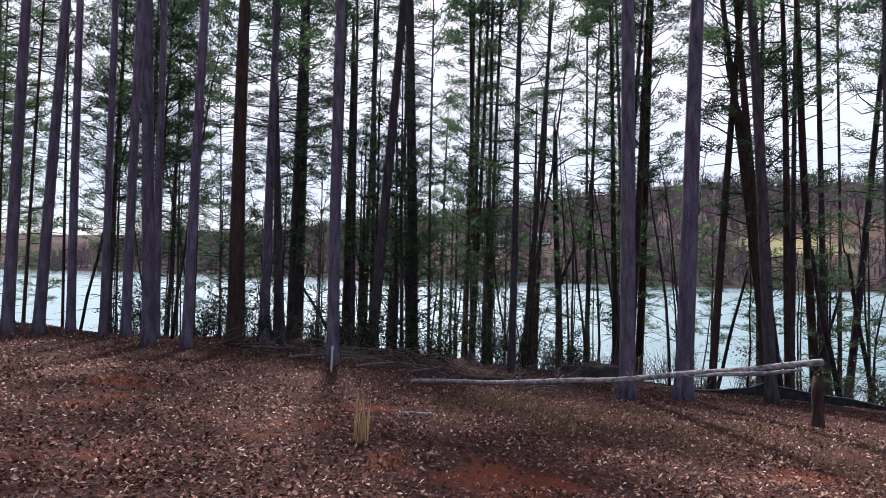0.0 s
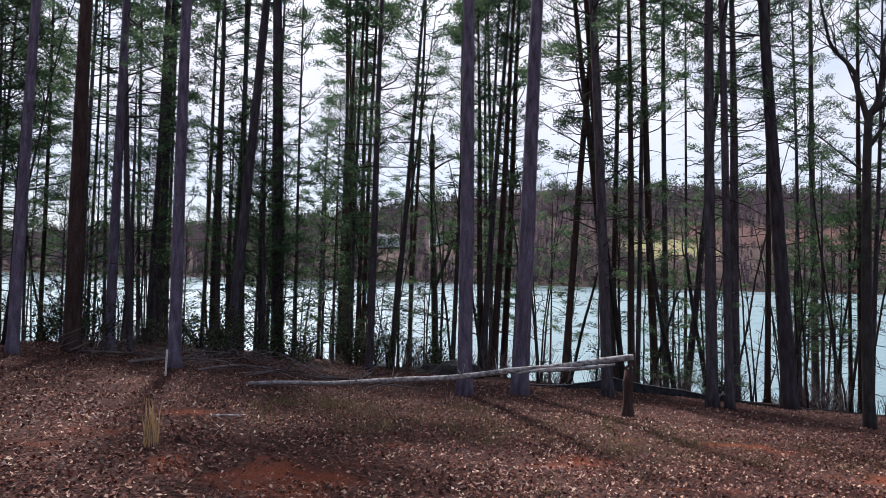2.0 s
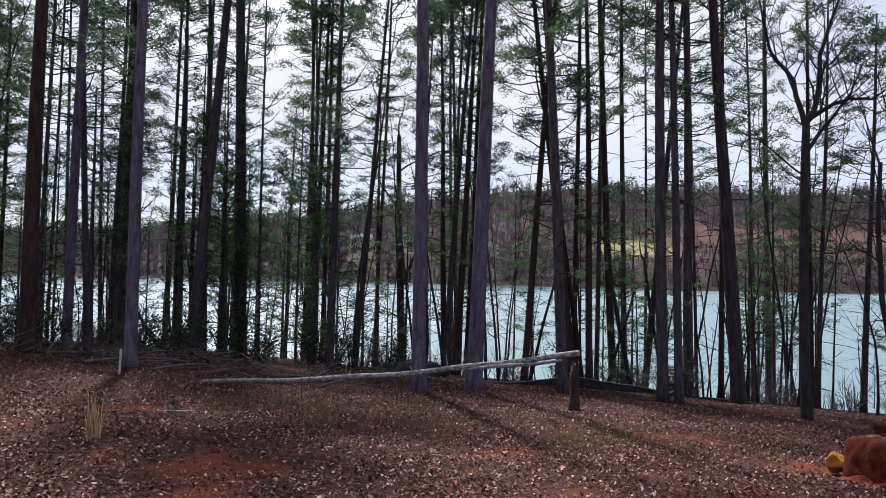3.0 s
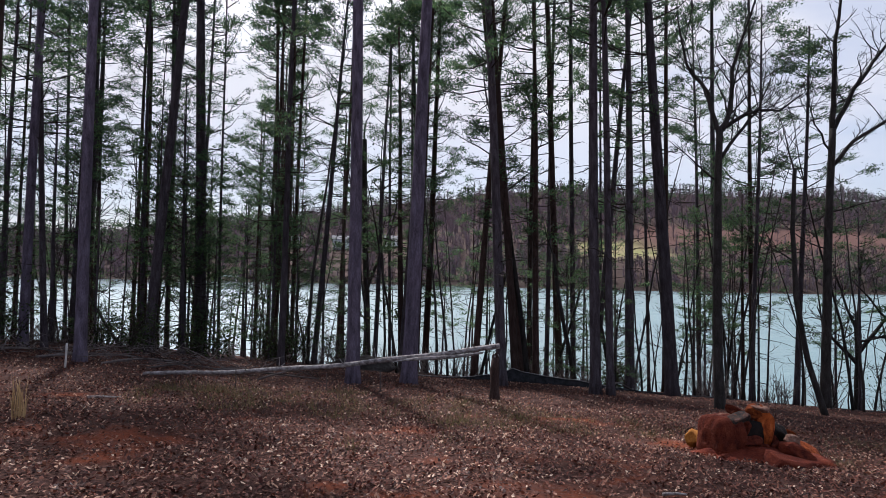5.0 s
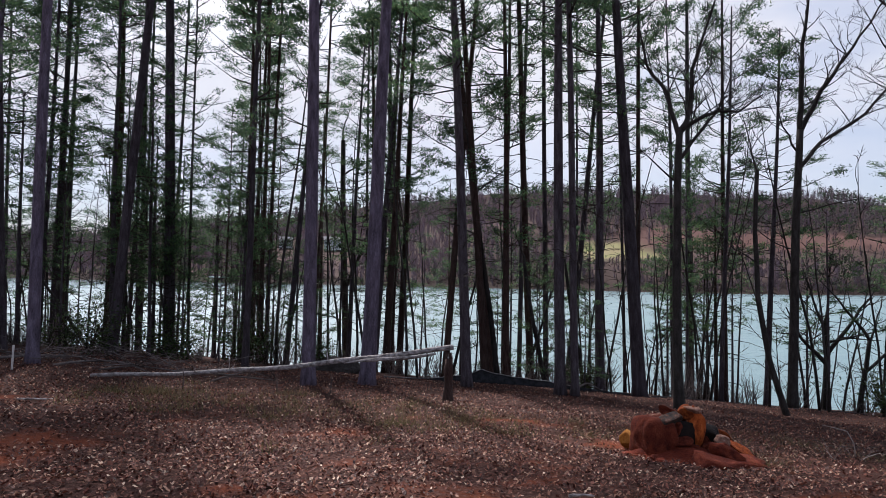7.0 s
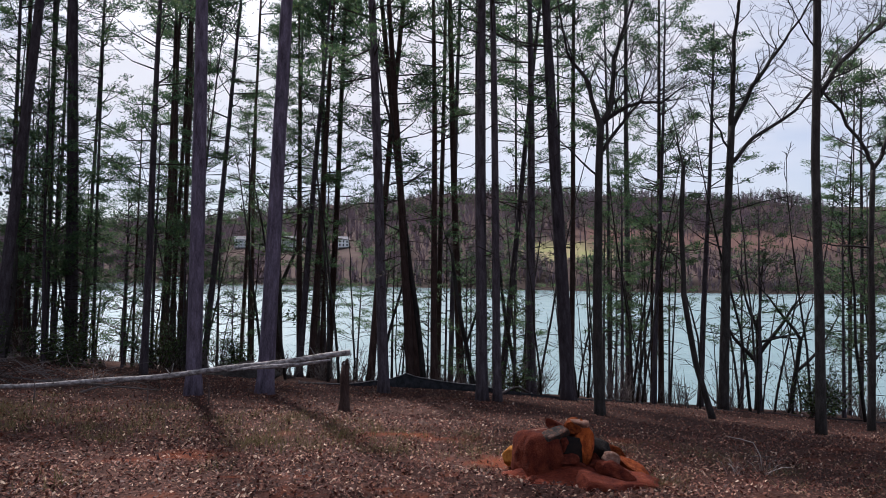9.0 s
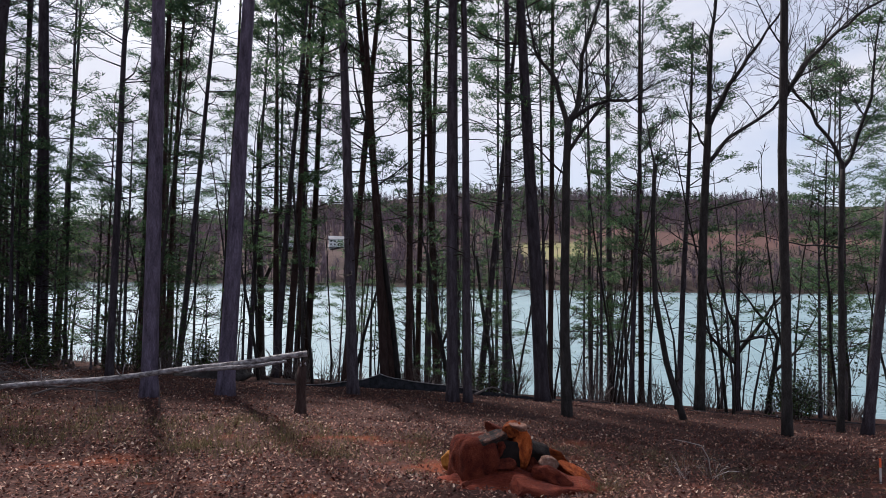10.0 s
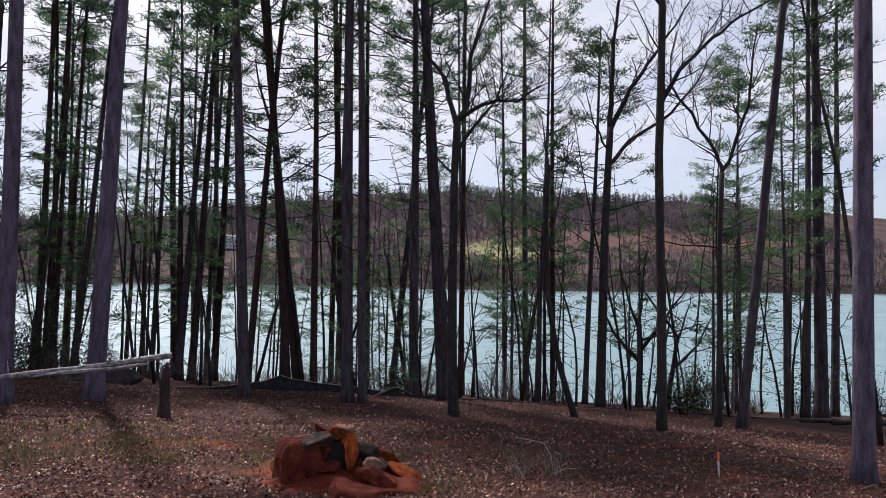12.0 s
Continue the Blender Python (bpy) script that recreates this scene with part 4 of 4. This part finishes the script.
bm = bmesh.new()
bmesh.ops.create_icosphere(bm, subdivisions=5, radius=1.0)
for v in bm.verts:
    c = v.co.copy()
    c = c / (abs(c.x) ** 5 + abs(c.y) ** 5 + abs(c.z) ** 5) ** (1 / 5)
    v.co = c + Vector((noise.noise(c * 0.8 + Vector((5, 0, 0))), noise.noise(c * 0.8 + Vector((0, 7, 0))), noise.noise(c * 0.8 + Vector((0, 0, 9))))) * 0.14 + c.normalized() * (noise.noise(c * 2.6) * 0.06 + noise.noise(c * 9) * 0.025)
    u = (c.z + 1) / 2
    v.co.x = -1 + (v.co.x + 1) * (1 - 0.46 * u) + 0.10 * u
    v.co.y += 0.30 * u
    v.co.z += 0.14 * c.x * u
block = new("boulder", bm_mesh("boulder", bm, CLAY_ROCK, True))
block.matrix_basis = pose(7.89, 5.97, ground_z(7.89, 5.97) + 0.20, 4, 5, 10) @ Matrix.Diagonal((0.32, 0.24, 0.29, 1))
tagged(block, "large flat-faced boulder coated in red clay", "boulder", "heap of boulders")
boulder(7.67, 6.40, 0.14, 0.15, 0.12, 0.13, 102, OCHRE_ROCK, (0, 0, 30), "small rounded yellow-orange stone", 5)
boulder(7.99, 5.94, 0.49, 0.24, 0.15, 0.11, 103, GREY_ROCK, (8, -16, 20), "grey stone wedged on the heap with clay stains")
boulder(8.31, 5.94, 0.36, 0.14, 0.16, 0.36, 104, ORANGE_ROCK, (4, 8, 10), "narrow upright stone smeared with orange clay", 9)
boulder(7.86, 6.10, 0.49, 0.13, 0.11, 0.07, 140, PALE_ROCK, (0, -6, 20), "small pale pinkish stone on the heap", 6)
boulder(8.16, 6.18, 0.54, 0.22, 0.17, 0.09, 105, CLAY_ROCK, (8, 24, 30), "dark red stone on top of the heap")
boulder(8.26, 6.00, 0.57, 0.14, 0.14, 0.09, 112, ORANGE_ROCK, (0, -8, 0), "small orange stone capping the heap", 6)
boulder(8.30, 5.93, 0.60, 0.12, 0.11, 0.07, 141, PALE_ROCK, (10, 14, -10), "pale pinkish slab on the upright stone", 8)
# dark filler that stands for the shade between block and upright stone
boulder(8.16, 6.02, 0.20, 0.30, 0.20, 0.34, 110, BLACK_ROCK, (10, 0, 0), "black filler stone for the shaded gap inside the heap", 5)
for k, (x, y, dz, r) in enumerate(((8.10, 5.80, 0.20, 0.11), (8.20, 5.78, 0.10, 0.13), (8.42, 5.74, 0.14, 0.10), (8.06, 5.90, 0.36, 0.09), (8.44, 5.86, 0.24, 0.08), (7.62, 5.62, 0.02, 0.07), (8.78, 5.50, 0.00, 0.08))):
    boulder(x, y, dz, r * 1.2, r, r * 0.8, 130 + k, CLAY_ROCK, (k * 20, k * 31, k * 47), "small clod of dark red clay in the heap", 6)
boulder(8.52, 5.92, 0.34, 0.22, 0.16, 0.15, 106, BLACK_ROCK, (8, 22, -10), "black glossy stone lying on the heap")
boulder(8.66, 5.86, 0.25, 0.12, 0.10, 0.09, 113, GREY_ROCK, (0, 30, 0), "pale grey stone tucked beside a black one", 8)
boulder(8.66, 6.14, 0.30, 0.36, 0.20, 0.15, 107, ORANGE_ROCK, (0, 24, -14), "long orange-brown stone sloping to the ground")
boulder(8.56, 5.66, 0.27, 0.13, 0.12, 0.08, 142, PALE_ROCK, (8, 20, 10), "pale top of a half buried stone", 8)
boulder(8.62, 5.66, 0.15, 0.27, 0.20, 0.15, 108, CLAY_ROCK, (6, 22, 10), "stone with a pale top half buried in clay")
boulder(8.24, 5.46, 0.00, 0.42, 0.22, 0.16, 109, CLAY_ROCK, (0, 6, -8), "low red clay-coated stone at the foot of the heap")
boulder(8.96, 5.92, 0.10, 0.27, 0.19, 0.17, 111, ORANGE_ROCK, (0, 26, -6), "low orange stone at the heap's edge")
bm_heap = lump("clay_mound", 8.32, 5.86, ground_z(8.32, 5.86) - 0.06, 0.86, 0.56, 0.22, 21, CLAY_ROCK, (0, 3, 0), None, 0.25, 0, 2.2)
tagged(bm_heap, "low heap of loose red clay under the boulders", "clay mound")

# ---- survey stakes ----
def lath_stake(x, y, h, w, painted, label, lx=0.0):
    t = thing("survey_stake", lean_matrix(x, y, lx, 0), label, "stake", "survey stakes")
    cut = h * (0.64 if painted else 0.8)
    part("lath", box_mesh("lath", LATH, -w / 2, w / 2, -w * .3, w * .3, -0.1, cut, 0.004), t)
    part("tip", box_mesh("tip", ORANGE if painted else LATH, -w / 2 - 0.001, w / 2 + 0.001, -w * .3 - 0.001, w * .3 + 0.001, cut, h, 0.004), t, "fluorescent orange tip" if painted else "")
    return t


lath_stake(-2.10, 11.60, 0.46, 0.034, False, "pale weathered survey stake beside a pine", 0.03)
lath_stake(13.50, 6.15, 0.33, 0.028, True, "short white survey stake with an orange tip", -0.03)

# ---- black silt fence along the bank ----
fence = thing("silt_fence", pose(0, 0, 0), "low black fabric silt fence sagging along the bank", "silt fence")
fp = [(5.4, 18.2), (7.2, 18.5), (8.7, 19.4), (10.9, 19.3), (14.0, 18.9), (16.5, 18.0), (19.5, 16.4), (22.0, 14.9), (24.5, 14.0), (27, 13.4)]
hs = [0.04, 0.10, 0.46, 0.22, 0.07, 0.045, 0.04, 0.04, 0.06, 0.06]
top_b, fab = Buf(), Buf()
row = []
for i in range(len(fp) - 1):
    for k in range(10):
        u = k / 10
        x, y = (fp[i][j] * (1 - u) + fp[i + 1][j] * u for j in (0, 1))
        h = hs[i] * (1 - u) + hs[i + 1] * u
        h *= 1 - 0.25 * math.sin(math.pi * u) + 0.1 * noise.noise((x * 2, y, 0))
        row.append((x, y + 0.06 * noise.noise((x * 1.5, 0, 4)), ground_z(x, y), max(h, 0.03)))
for i, (x, y, z, h) in enumerate(row):
    fab.v += [(x, y - 0.05, z - 0.04), (x, y, z + h), (x, y + 0.012, z + h), (x, y + 0.06, z - 0.04)]
    if i:
        a = 4 * (i - 1)
        fab.f += [(a + j, a + j + 1, a + j + 5, a + j + 4) for j in range(3)]
part("fabric", fab.mesh("fabric", FABRIC), fence, "black woven fabric")
for i in range(0, len(row), 9):
    x, y, z, h = row[i]
    part("post", box_mesh("post", DEADWOOD, x - .018, x + .018, y + .014, y + .05, z - .1, z + h + .05, 0.004), fence)
pipe = Buf()
pipe.tube([(x, y - 0.02, z + h + 0.012) for x, y, z, h in row[:34]], [0.014] * 34, 5)
part("top_cord", pipe.mesh("top_cord", DEADWOOD), fence, "pale hem along the top")

# stacked dark rolls beside the pines
for i, (x, y, ln, az) in enumerate(((23.8, 13.5, 2.6, 8), (24.4, 13.25, 2.4, -4), (24.1, 13.0, 2.2, 14), (25.2, 13.4, 2.4, 3))):
    t = Buf()
    c, s = math.cos(radians(az)), math.sin(radians(az))
    t.tube([(x + c * ln * (k / 6 - .5), y + s * ln * (k / 6 - .5), ground_z(x + c * ln * (k / 6 - .5), y + s * ln * (k / 6 - .5)) + 0.06) for k in range(7)], [0.06, 0.075, 0.07, 0.075, 0.07, 0.07, 0.05], 7)
    tagged(new("fallen_branch", t.mesh("fallen_branch", BARK_DARK)), "dark fallen branch lying along the bank", "branch", "fallen branches")


# ---- sticks, brush and grasses on the ground ----
def stick(x, y, ln, az, r, mat=BRUSH, label="broken dead stick lying on the leaves"):
    t = Buf()
    rng = random.Random(int(x * 100 + y * 7))
    c, s = math.cos(radians(az)), math.sin(radians(az))
    pts = []
    for k in range(6):
        u = ln * (k / 5 - .5)
        px, py = x + c * u - s * rng.uniform(-.03, .03), y + s * u + c * rng.uniform(-.03, .03)
        pts.append((px, py, ground_z(px, py) + r + 0.012))
    t.tube(pts, [r * (1 - 0.1 * k) for k in range(6)], 6)
    return tagged(new("stick", t.mesh("stick", mat)), label, "stick", "sticks on the ground")


stick(5.95, 3.76, 0.26, 12, 0.018, DEADWOOD)
stick(-0.17, 7.80, 0.42, 38, 0.016, DEADWOOD)
stick(14.9, 6.5, 1.1, -18, 0.012)
stick(13.9, 5.6, 0.7, 20, 0.010)
stick(12.0, 7.6, 0.8, 14, 0.010)
stick(16.3, 7.3, 0.9, -30, 0.014)
stick(15.2, 5.3, 0.7, 24, 0.016)

def fallen_branch(x, y, ln, az, r, rise, seed):
    """A curved grey branch lying with its end held up by its own side twigs."""
    rng = random.Random(seed)
    t = thing("fallen_branch", pose(x, y, ground_z(x, y), 0, 0, az), "grey weathered branch lying in the brush", "branch", "fallen branches")
    c, s = math.cos(radians(az)), math.sin(radians(az))
    pts = []
    for k in range(9):
        u = ln * k / 8
        off = 0.12 * ln * math.sin(k * 0.55 + seed)
        gx_, gy_ = x + c * u - s * off, y + s * u + c * off
        pts.append(Vector((u, off, ground_z(gx_, gy_) - ground_z(x, y) + r * 0.7 + rise * math.sin(math.pi * k / 8))))
    b1, b2 = Buf(), Buf()
    b1.tube(pts, [r * (1 - 0.085 * k) for k in range(9)], 7)
    for k in range(2, 9):
        v = rand_dir(rng, rng.uniform(-0.1, 0.8))
        grow(b2, pts[k], v, r * 0.3, rng.uniform(0.25, 0.7), rng, 1, 0.3, 4)
    part("stem", b1.mesh("stem", BRUSH), t)
    tagged(part("twigwork", b2.mesh("twigwork", TWIG), t), kind="stuff")
    return t


for i, (x, y, ln, az, r, rise) in enumerate(((-3.6, 14.2, 2.6, 8, 0.035, 0.10), (-1.9, 13.2, 2.2, -14, 0.030, 0.16), (-0.9, 12.6, 1.8, 24, 0.026, 0.12), (0.2, 13.4, 2.4, -6, 0.034, 0.08), (-5.2, 15.0, 2.4, 12, 0.03, 0.12), (1.3, 12.4, 1.5, 30, 0.022, 0.2), (11.4, 18.6, 1.8, 20, 0.04, 0.25))):
    fallen_branch(x, y, ln, az, r, rise, 300 + i)

prng = random.Random(77)
bp = Buf()
for i in range(230):
    x = prng.uniform(-5.2, 1.6)
    y = 14.6 - 0.42 * x * (x > 0) - 0.10 * x + prng.gauss(0, 0.9)
    z = ground_z(x, y) + abs(prng.gauss(0, 0.16)) + 0.02
    d = rand_dir(prng, prng.uniform(-0.05, 0.55) * (1 if prng.random() < 0.5 else 0.3))
    ln = prng.uniform(0.2, 1.0)
    m1 = Vector((x, y, z)) + d * ln * .5 + Vector((prng.uniform(-.06, .06), 0, prng.uniform(-.03, .05)))
    e1 = Vector((x, y, z)) + d * ln
    e1.z = max(e1.z, ground_z(e1.x, e1.y) + 0.02)
    r = prng.uniform(0.004, 0.012)
    bp.tube([(x, y, z), m1, e1], [r, r * .8, r * .4], 4, False)
tagged(new("brush_pile", bp.mesh("brush_pile", BRUSH)), "tangle of grey dead branches along the clearing's edge", "brush", kind="stuff")


def weed(x, y, h, count, seed, mat, label, spread=0.5, name="dry_weed"):
    rng = random.Random(seed)
    t = Buf()
    for _ in range(count):
        d = rand_dir(rng, radians(rng.uniform(90 - 60 * spread, 88)))
        p = Vector((rng.gauss(0, .05), rng.gauss(0, .05), 0))
        ln = h * rng.uniform(0.5, 1.0)
        m1 = p + d * ln * .6
        e = m1 + (d + Vector((d.x, d.y, -0.6 * rng.random()))).normalized() * ln * .4
        s = d.orthogonal().normalized() * 0.004
        t.add([tuple(p - s), tuple(p + s), tuple(m1 + s), tuple(m1 - s)], [(0, 1, 2, 3)])
        t.add([tuple(m1 - s), tuple(m1 + s), tuple(e)], [(0, 1, 2)])
    ob = new(name, t.mesh(name, mat, False))
    ob.matrix_basis = pose(x, y, ground_z(x, y))
    return tagged(ob, label, "grass", "dry weeds", "stuff")


weed(-0.55, 6.15, 0.52, 26, 1, STRAW, "clump of upright straw-coloured grass", 0.08)
weed(10.55, 6.2, 0.42, 22, 2, STALK, "dead weed with bent grey stalks", 1.0)
weed(10.92, 6.12, 0.45, 18, 3, STALK, "dead weed with bent grey stalks", 1.0)
t = Buf()
bz = ground_z(11.09, 6.39)
t.tube([(11.09, 6.39, bz - 0.03), (11.06, 6.39, bz + 0.2), (10.96, 6.40, bz + 0.37), (10.78, 6.40, bz + 0.42), (10.56, 6.40, bz + 0.47)], [0.008, 0.007, 0.007, 0.006, 0.004], 5)
tagged(new("bent_stalk", t.mesh("bent_stalk", STALK)), "long dead stalk bent over in an arch", "stalk")
grng = random.Random(5)
tuft_buf = Buf()
spots = [(9.12, 5.66), (9.30, 5.74), (9.42, 5.80), (11.2, 6.25), (11.45, 6.4), (8.95, 5.45), (9.2, 5.6)] * 2
for i in range(240):
    x, y = grng.uniform(0, 15), grng.gauss(0, 0.9)
    y += 9.3 - 0.22 * x
    if i < len(spots):
        x, y = spots[i]
    for _ in range(grng.randint(18, 40)):
        px, py = x + grng.gauss(0, 0.12), y + grng.gauss(0, 0.12)
        tuft_buf.blade((px, py, ground_z(px, py) - 0.01), rand_dir(grng, radians(grng.uniform(35, 85))), 0.008, grng.uniform(0.06, 0.24))

tagged(new("grass", tuft_buf.mesh("grass", GRASS, False)), "low tufts of dry green-brown grass between the leaves", "grass", kind="stuff")

# leaf litter: single leaves, curled, thick over the floor and thin on the clay
rs = np.random.RandomState(3)
N = 660000
lx = rs.uniform(-12, 20, N)
ly = 1.6 + 17.2 * rs.rand(N) ** 1.5
near = rs.rand(N) < 0.08                       # thinner cover behind, where the path runs
ly[near] = 1.6 - 7.5 * rs.rand(int(near.sum())) ** 1.3
bare = [1 - 0.50 * clamp((y - 9.3) / 2.2, 0, 1) - 0.28 * clamp((x - 9.0) / 2, 0, 1) for x, y in zip(lx, ly)]      # thin under the trees
drift = [bk * clamp(0.62 + 0.9 * noise.noise((x * 0.9, y * 1.5, 21.0)) + 0.6 * noise.noise((x * 3.1, y * 4.0, 4.0)), 0.38, 1.0) for x, y, bk in zip(lx, ly, bare)]      # leaves lie in drifts
keep = np.array([(rs_v > 0.8 * clay_mask(x, y) and v < d) for x, y, rs_v, v, d in zip(lx, ly, rs.rand(N), rs.rand(N), drift)])
lx, ly = lx[keep], ly[keep]
M = len(lx)
lz = np.array([ground_z(x, y) for x, y in zip(lx, ly)]) + rs.uniform(0.005, 0.028, M)
size = rs.uniform(0.008, 0.027, M)
ang = rs.uniform(0, 2 * np.pi, M)
tx, ty = rs.normal(0, 0.5, M), rs.normal(0, 0.5, M)
curl = rs.uniform(-0.3, 1.1, M)
V = np.zeros((M, 4, 3))
for k, (ca, cb, cc) in enumerate([(-1.0, 0.0, 0), (0.1, -0.6, 1), (1.0, 0.0, 0.2), (0.1, 0.6, 1)]):
    px, py = ca * size, cb * size
    V[:, k, 0] = lx + px * np.cos(ang) - py * np.sin(ang)
    V[:, k, 1] = ly + px * np.sin(ang) + py * np.cos(ang)
    V[:, k, 2] = lz + cc * curl * size * 0.5 + tx * (V[:, k, 0] - lx) + ty * (V[:, k, 1] - ly)
base = (np.arange(M) * 4)[:, None]
F = np.concatenate([base + np.array([[0, 1, 2]]), base + np.array([[0, 2, 3]])])
lm = bpy.data.meshes.new("leaf_litter")
lm.from_pydata(V.reshape(-1, 3).tolist(), [], F.tolist())
lm.materials.append(LITTER)
tagged(new("leaf_litter", lm), "thick litter of curled brown and tan oak leaves", "leaves", kind="stuff")


# ---- across the lake ----
def far_trees(name, count, seed, mat, label, bare):
    rng = np.random.RandomState(seed)
    vs, fs = [], []
    made = 0
    while made < count:
        s = 6 + 330 * rng.rand() ** 1.25
        x = rng.uniform(-420, 560)
        y = far_shore(x) + s
        c = cover_at(x, y)
        if c[1] > 0 or (c[2] > 0 and rng.rand() < 0.9) or any(abs(x - hx) < 11 and 30 < s < 134 for hx in (45, 8, -31)):
            continue
        if not bare and noise.noise((x * 0.012, y * 0.012, 9.0)) < (-0.25 if s > 210 else 0.05 if s > 20 else 0.25):
            continue
        made += 1
        h = rng.uniform(8, 15) if s > 20 else rng.uniform(4, 9)
        if (x > 208 and 30 < s < 108) or (150 < x < 212 and 20 < s < 68):      # scrub below the fields
            h *= 0.36
        z = ground_z(x, y) - 0.3
        if bare:
            for _ in range(24):
                u = rng.uniform(0.0, 0.75)
                a = rng.uniform(0, 2 * np.pi)
                r = h * rng.uniform(0.08, 0.30)
                k = len(vs)
                w = rng.uniform(0.07, 0.2)
                e = (x + r * np.cos(a), y + r * np.sin(a), z + h * min(1, u + rng.uniform(.2, .45)))
                vs += [(x - w, y, z + h * u), (x + w, y, z + h * u), e]
                fs.append((k, k + 1, k + 2))
            k = len(vs)
            vs += [(x - 0.2, y, z), (x + 0.2, y, z), (x, y, z + h)]
            fs.append((k, k + 1, k + 2))
        else:
            for _ in range(34):
                u = rng.uniform(0.15, 1.0)
                a = rng.uniform(0, 2 * np.pi)
                r = h * 0.26 * (1.08 - u) * rng.uniform(0.5, 1.2)
                c0 = np.array((x + r * np.cos(a), y + r * np.sin(a), z + h * u))
                q = rng.normal(0, 0.055 * h, (3, 3)) * (1, 1, 0.6)
                k = len(vs)
                vs += [tuple(c0 + q[0]), tuple(c0 + q[1]), tuple(c0 + q[2])]
                fs.append((k, k + 1, k + 2))
    m = bpy.data.meshes.new(name)
    m.from_pydata(vs, [], fs)
    m.materials.append(mat)
    tagged(new(name, m), label, "woods", kind="stuff")


far_trees("far_bare_woods", 9000, 2, HAZED_BARE, "grey-brown leafless woods on the far hillside", True)
far_trees("far_pine_woods", 3200, 5, HAZED_PINE, "dark green pines among the far woods", False)


def house(x, s, w, d, h, wall_mat, label, cols, rows):
    y = far_shore(x) + s
    z = ground_z(x, y)
    t = thing("house", pose(x, y, z), label, "house", "houses across the lake")
    part("wall", box_mesh("wall", wall_mat, -w / 2, w / 2, -d / 2, d / 2, -2.5, h, 0.05), t)
    bm = bmesh.new()
    v = [bm.verts.new(c) for c in ((-w / 2 - .5, -d / 2 - .5, h), (w / 2 + .5, -d / 2 - .5, h), (w / 2 + .5, d / 2 + .5, h), (-w / 2 - .5, d / 2 + .5, h), (-w / 2 - .5, 0, h + d * .32), (w / 2 + .5, 0, h + d * .32))]
    for f in ((0, 1, 5, 4), (2, 3, 4, 5), (0, 4, 3), (1, 2, 5), (3, 2, 1, 0)):
        bm.faces.new([v[i] for i in f])
    part("roof", bm_mesh("roof", bm, ROOFING), t, "grey shingled roof")
    for i in range(cols):
        for j in range(rows):
            cx, cz = -w / 2 + w * (i + .5) / cols, 0.6 + (h - 0.4) * j / rows
            win = part("window", box_mesh("window", WHITE_WALL, cx - .75, cx + .75, -d / 2 - .12, -d / 2 + .02, cz, cz + 1.7), t)
            part("pane", box_mesh("pane", PANE, cx - .58, cx + .58, -d / 2 - .15, -d / 2 - .10, cz + .15, cz + 1.55), win)
    deck = part("porch", box_mesh("porch", WHITE_WALL, -w / 2, w / 2, -d / 2 - 2.5, -d / 2 - .1, -0.3, 0.0), t, "white porch deck")
    for i in range(5):
        px = -w / 2 + .2 + (w - .4) * i / 4
        part("post", box_mesh("post", WHITE_WALL, px - .12, px + .12, -d / 2 - 2.45, -d / 2 - 2.2, -2.5, h * .55), deck)
    return t


house(45, 118, 11, 8, 5.6, WHITE_WALL, "white two-storey house with a grey roof across the lake", 4, 2)
house(8, 118, 17, 10, 7.0, GREY_WALL, "large grey house with white trim on the far hillside", 5, 2)

house(-31, 130, 10, 8, 6.0, GREY_WALL, "blue-grey house half hidden by far trees", 3, 2)

boat = thing("boathouse", pose(-62, far_shore(-62) - 6, LAKE_Z), "open boat dock with a pale green metal roof", "boathouse")
for i in (-1, 1):
    for k in (-1, 0, 1):
        part("post", box_mesh("post", WHITE_WALL, i * 4.5 - .12, i * 4.5 + .12, k * 3 - .12, k * 3 + .12, -2, 3.2), boat)
part("roof", box_mesh("roof", DOCK_ROOF, -5.4, 5.4, -4, 4, 3.2, 3.8, 0.1), boat, "pale green metal roof")
part("deck", box_mesh("deck", DEADWOOD, -5, 5, -3.6, 3.6, 0.4, 0.6), boat)
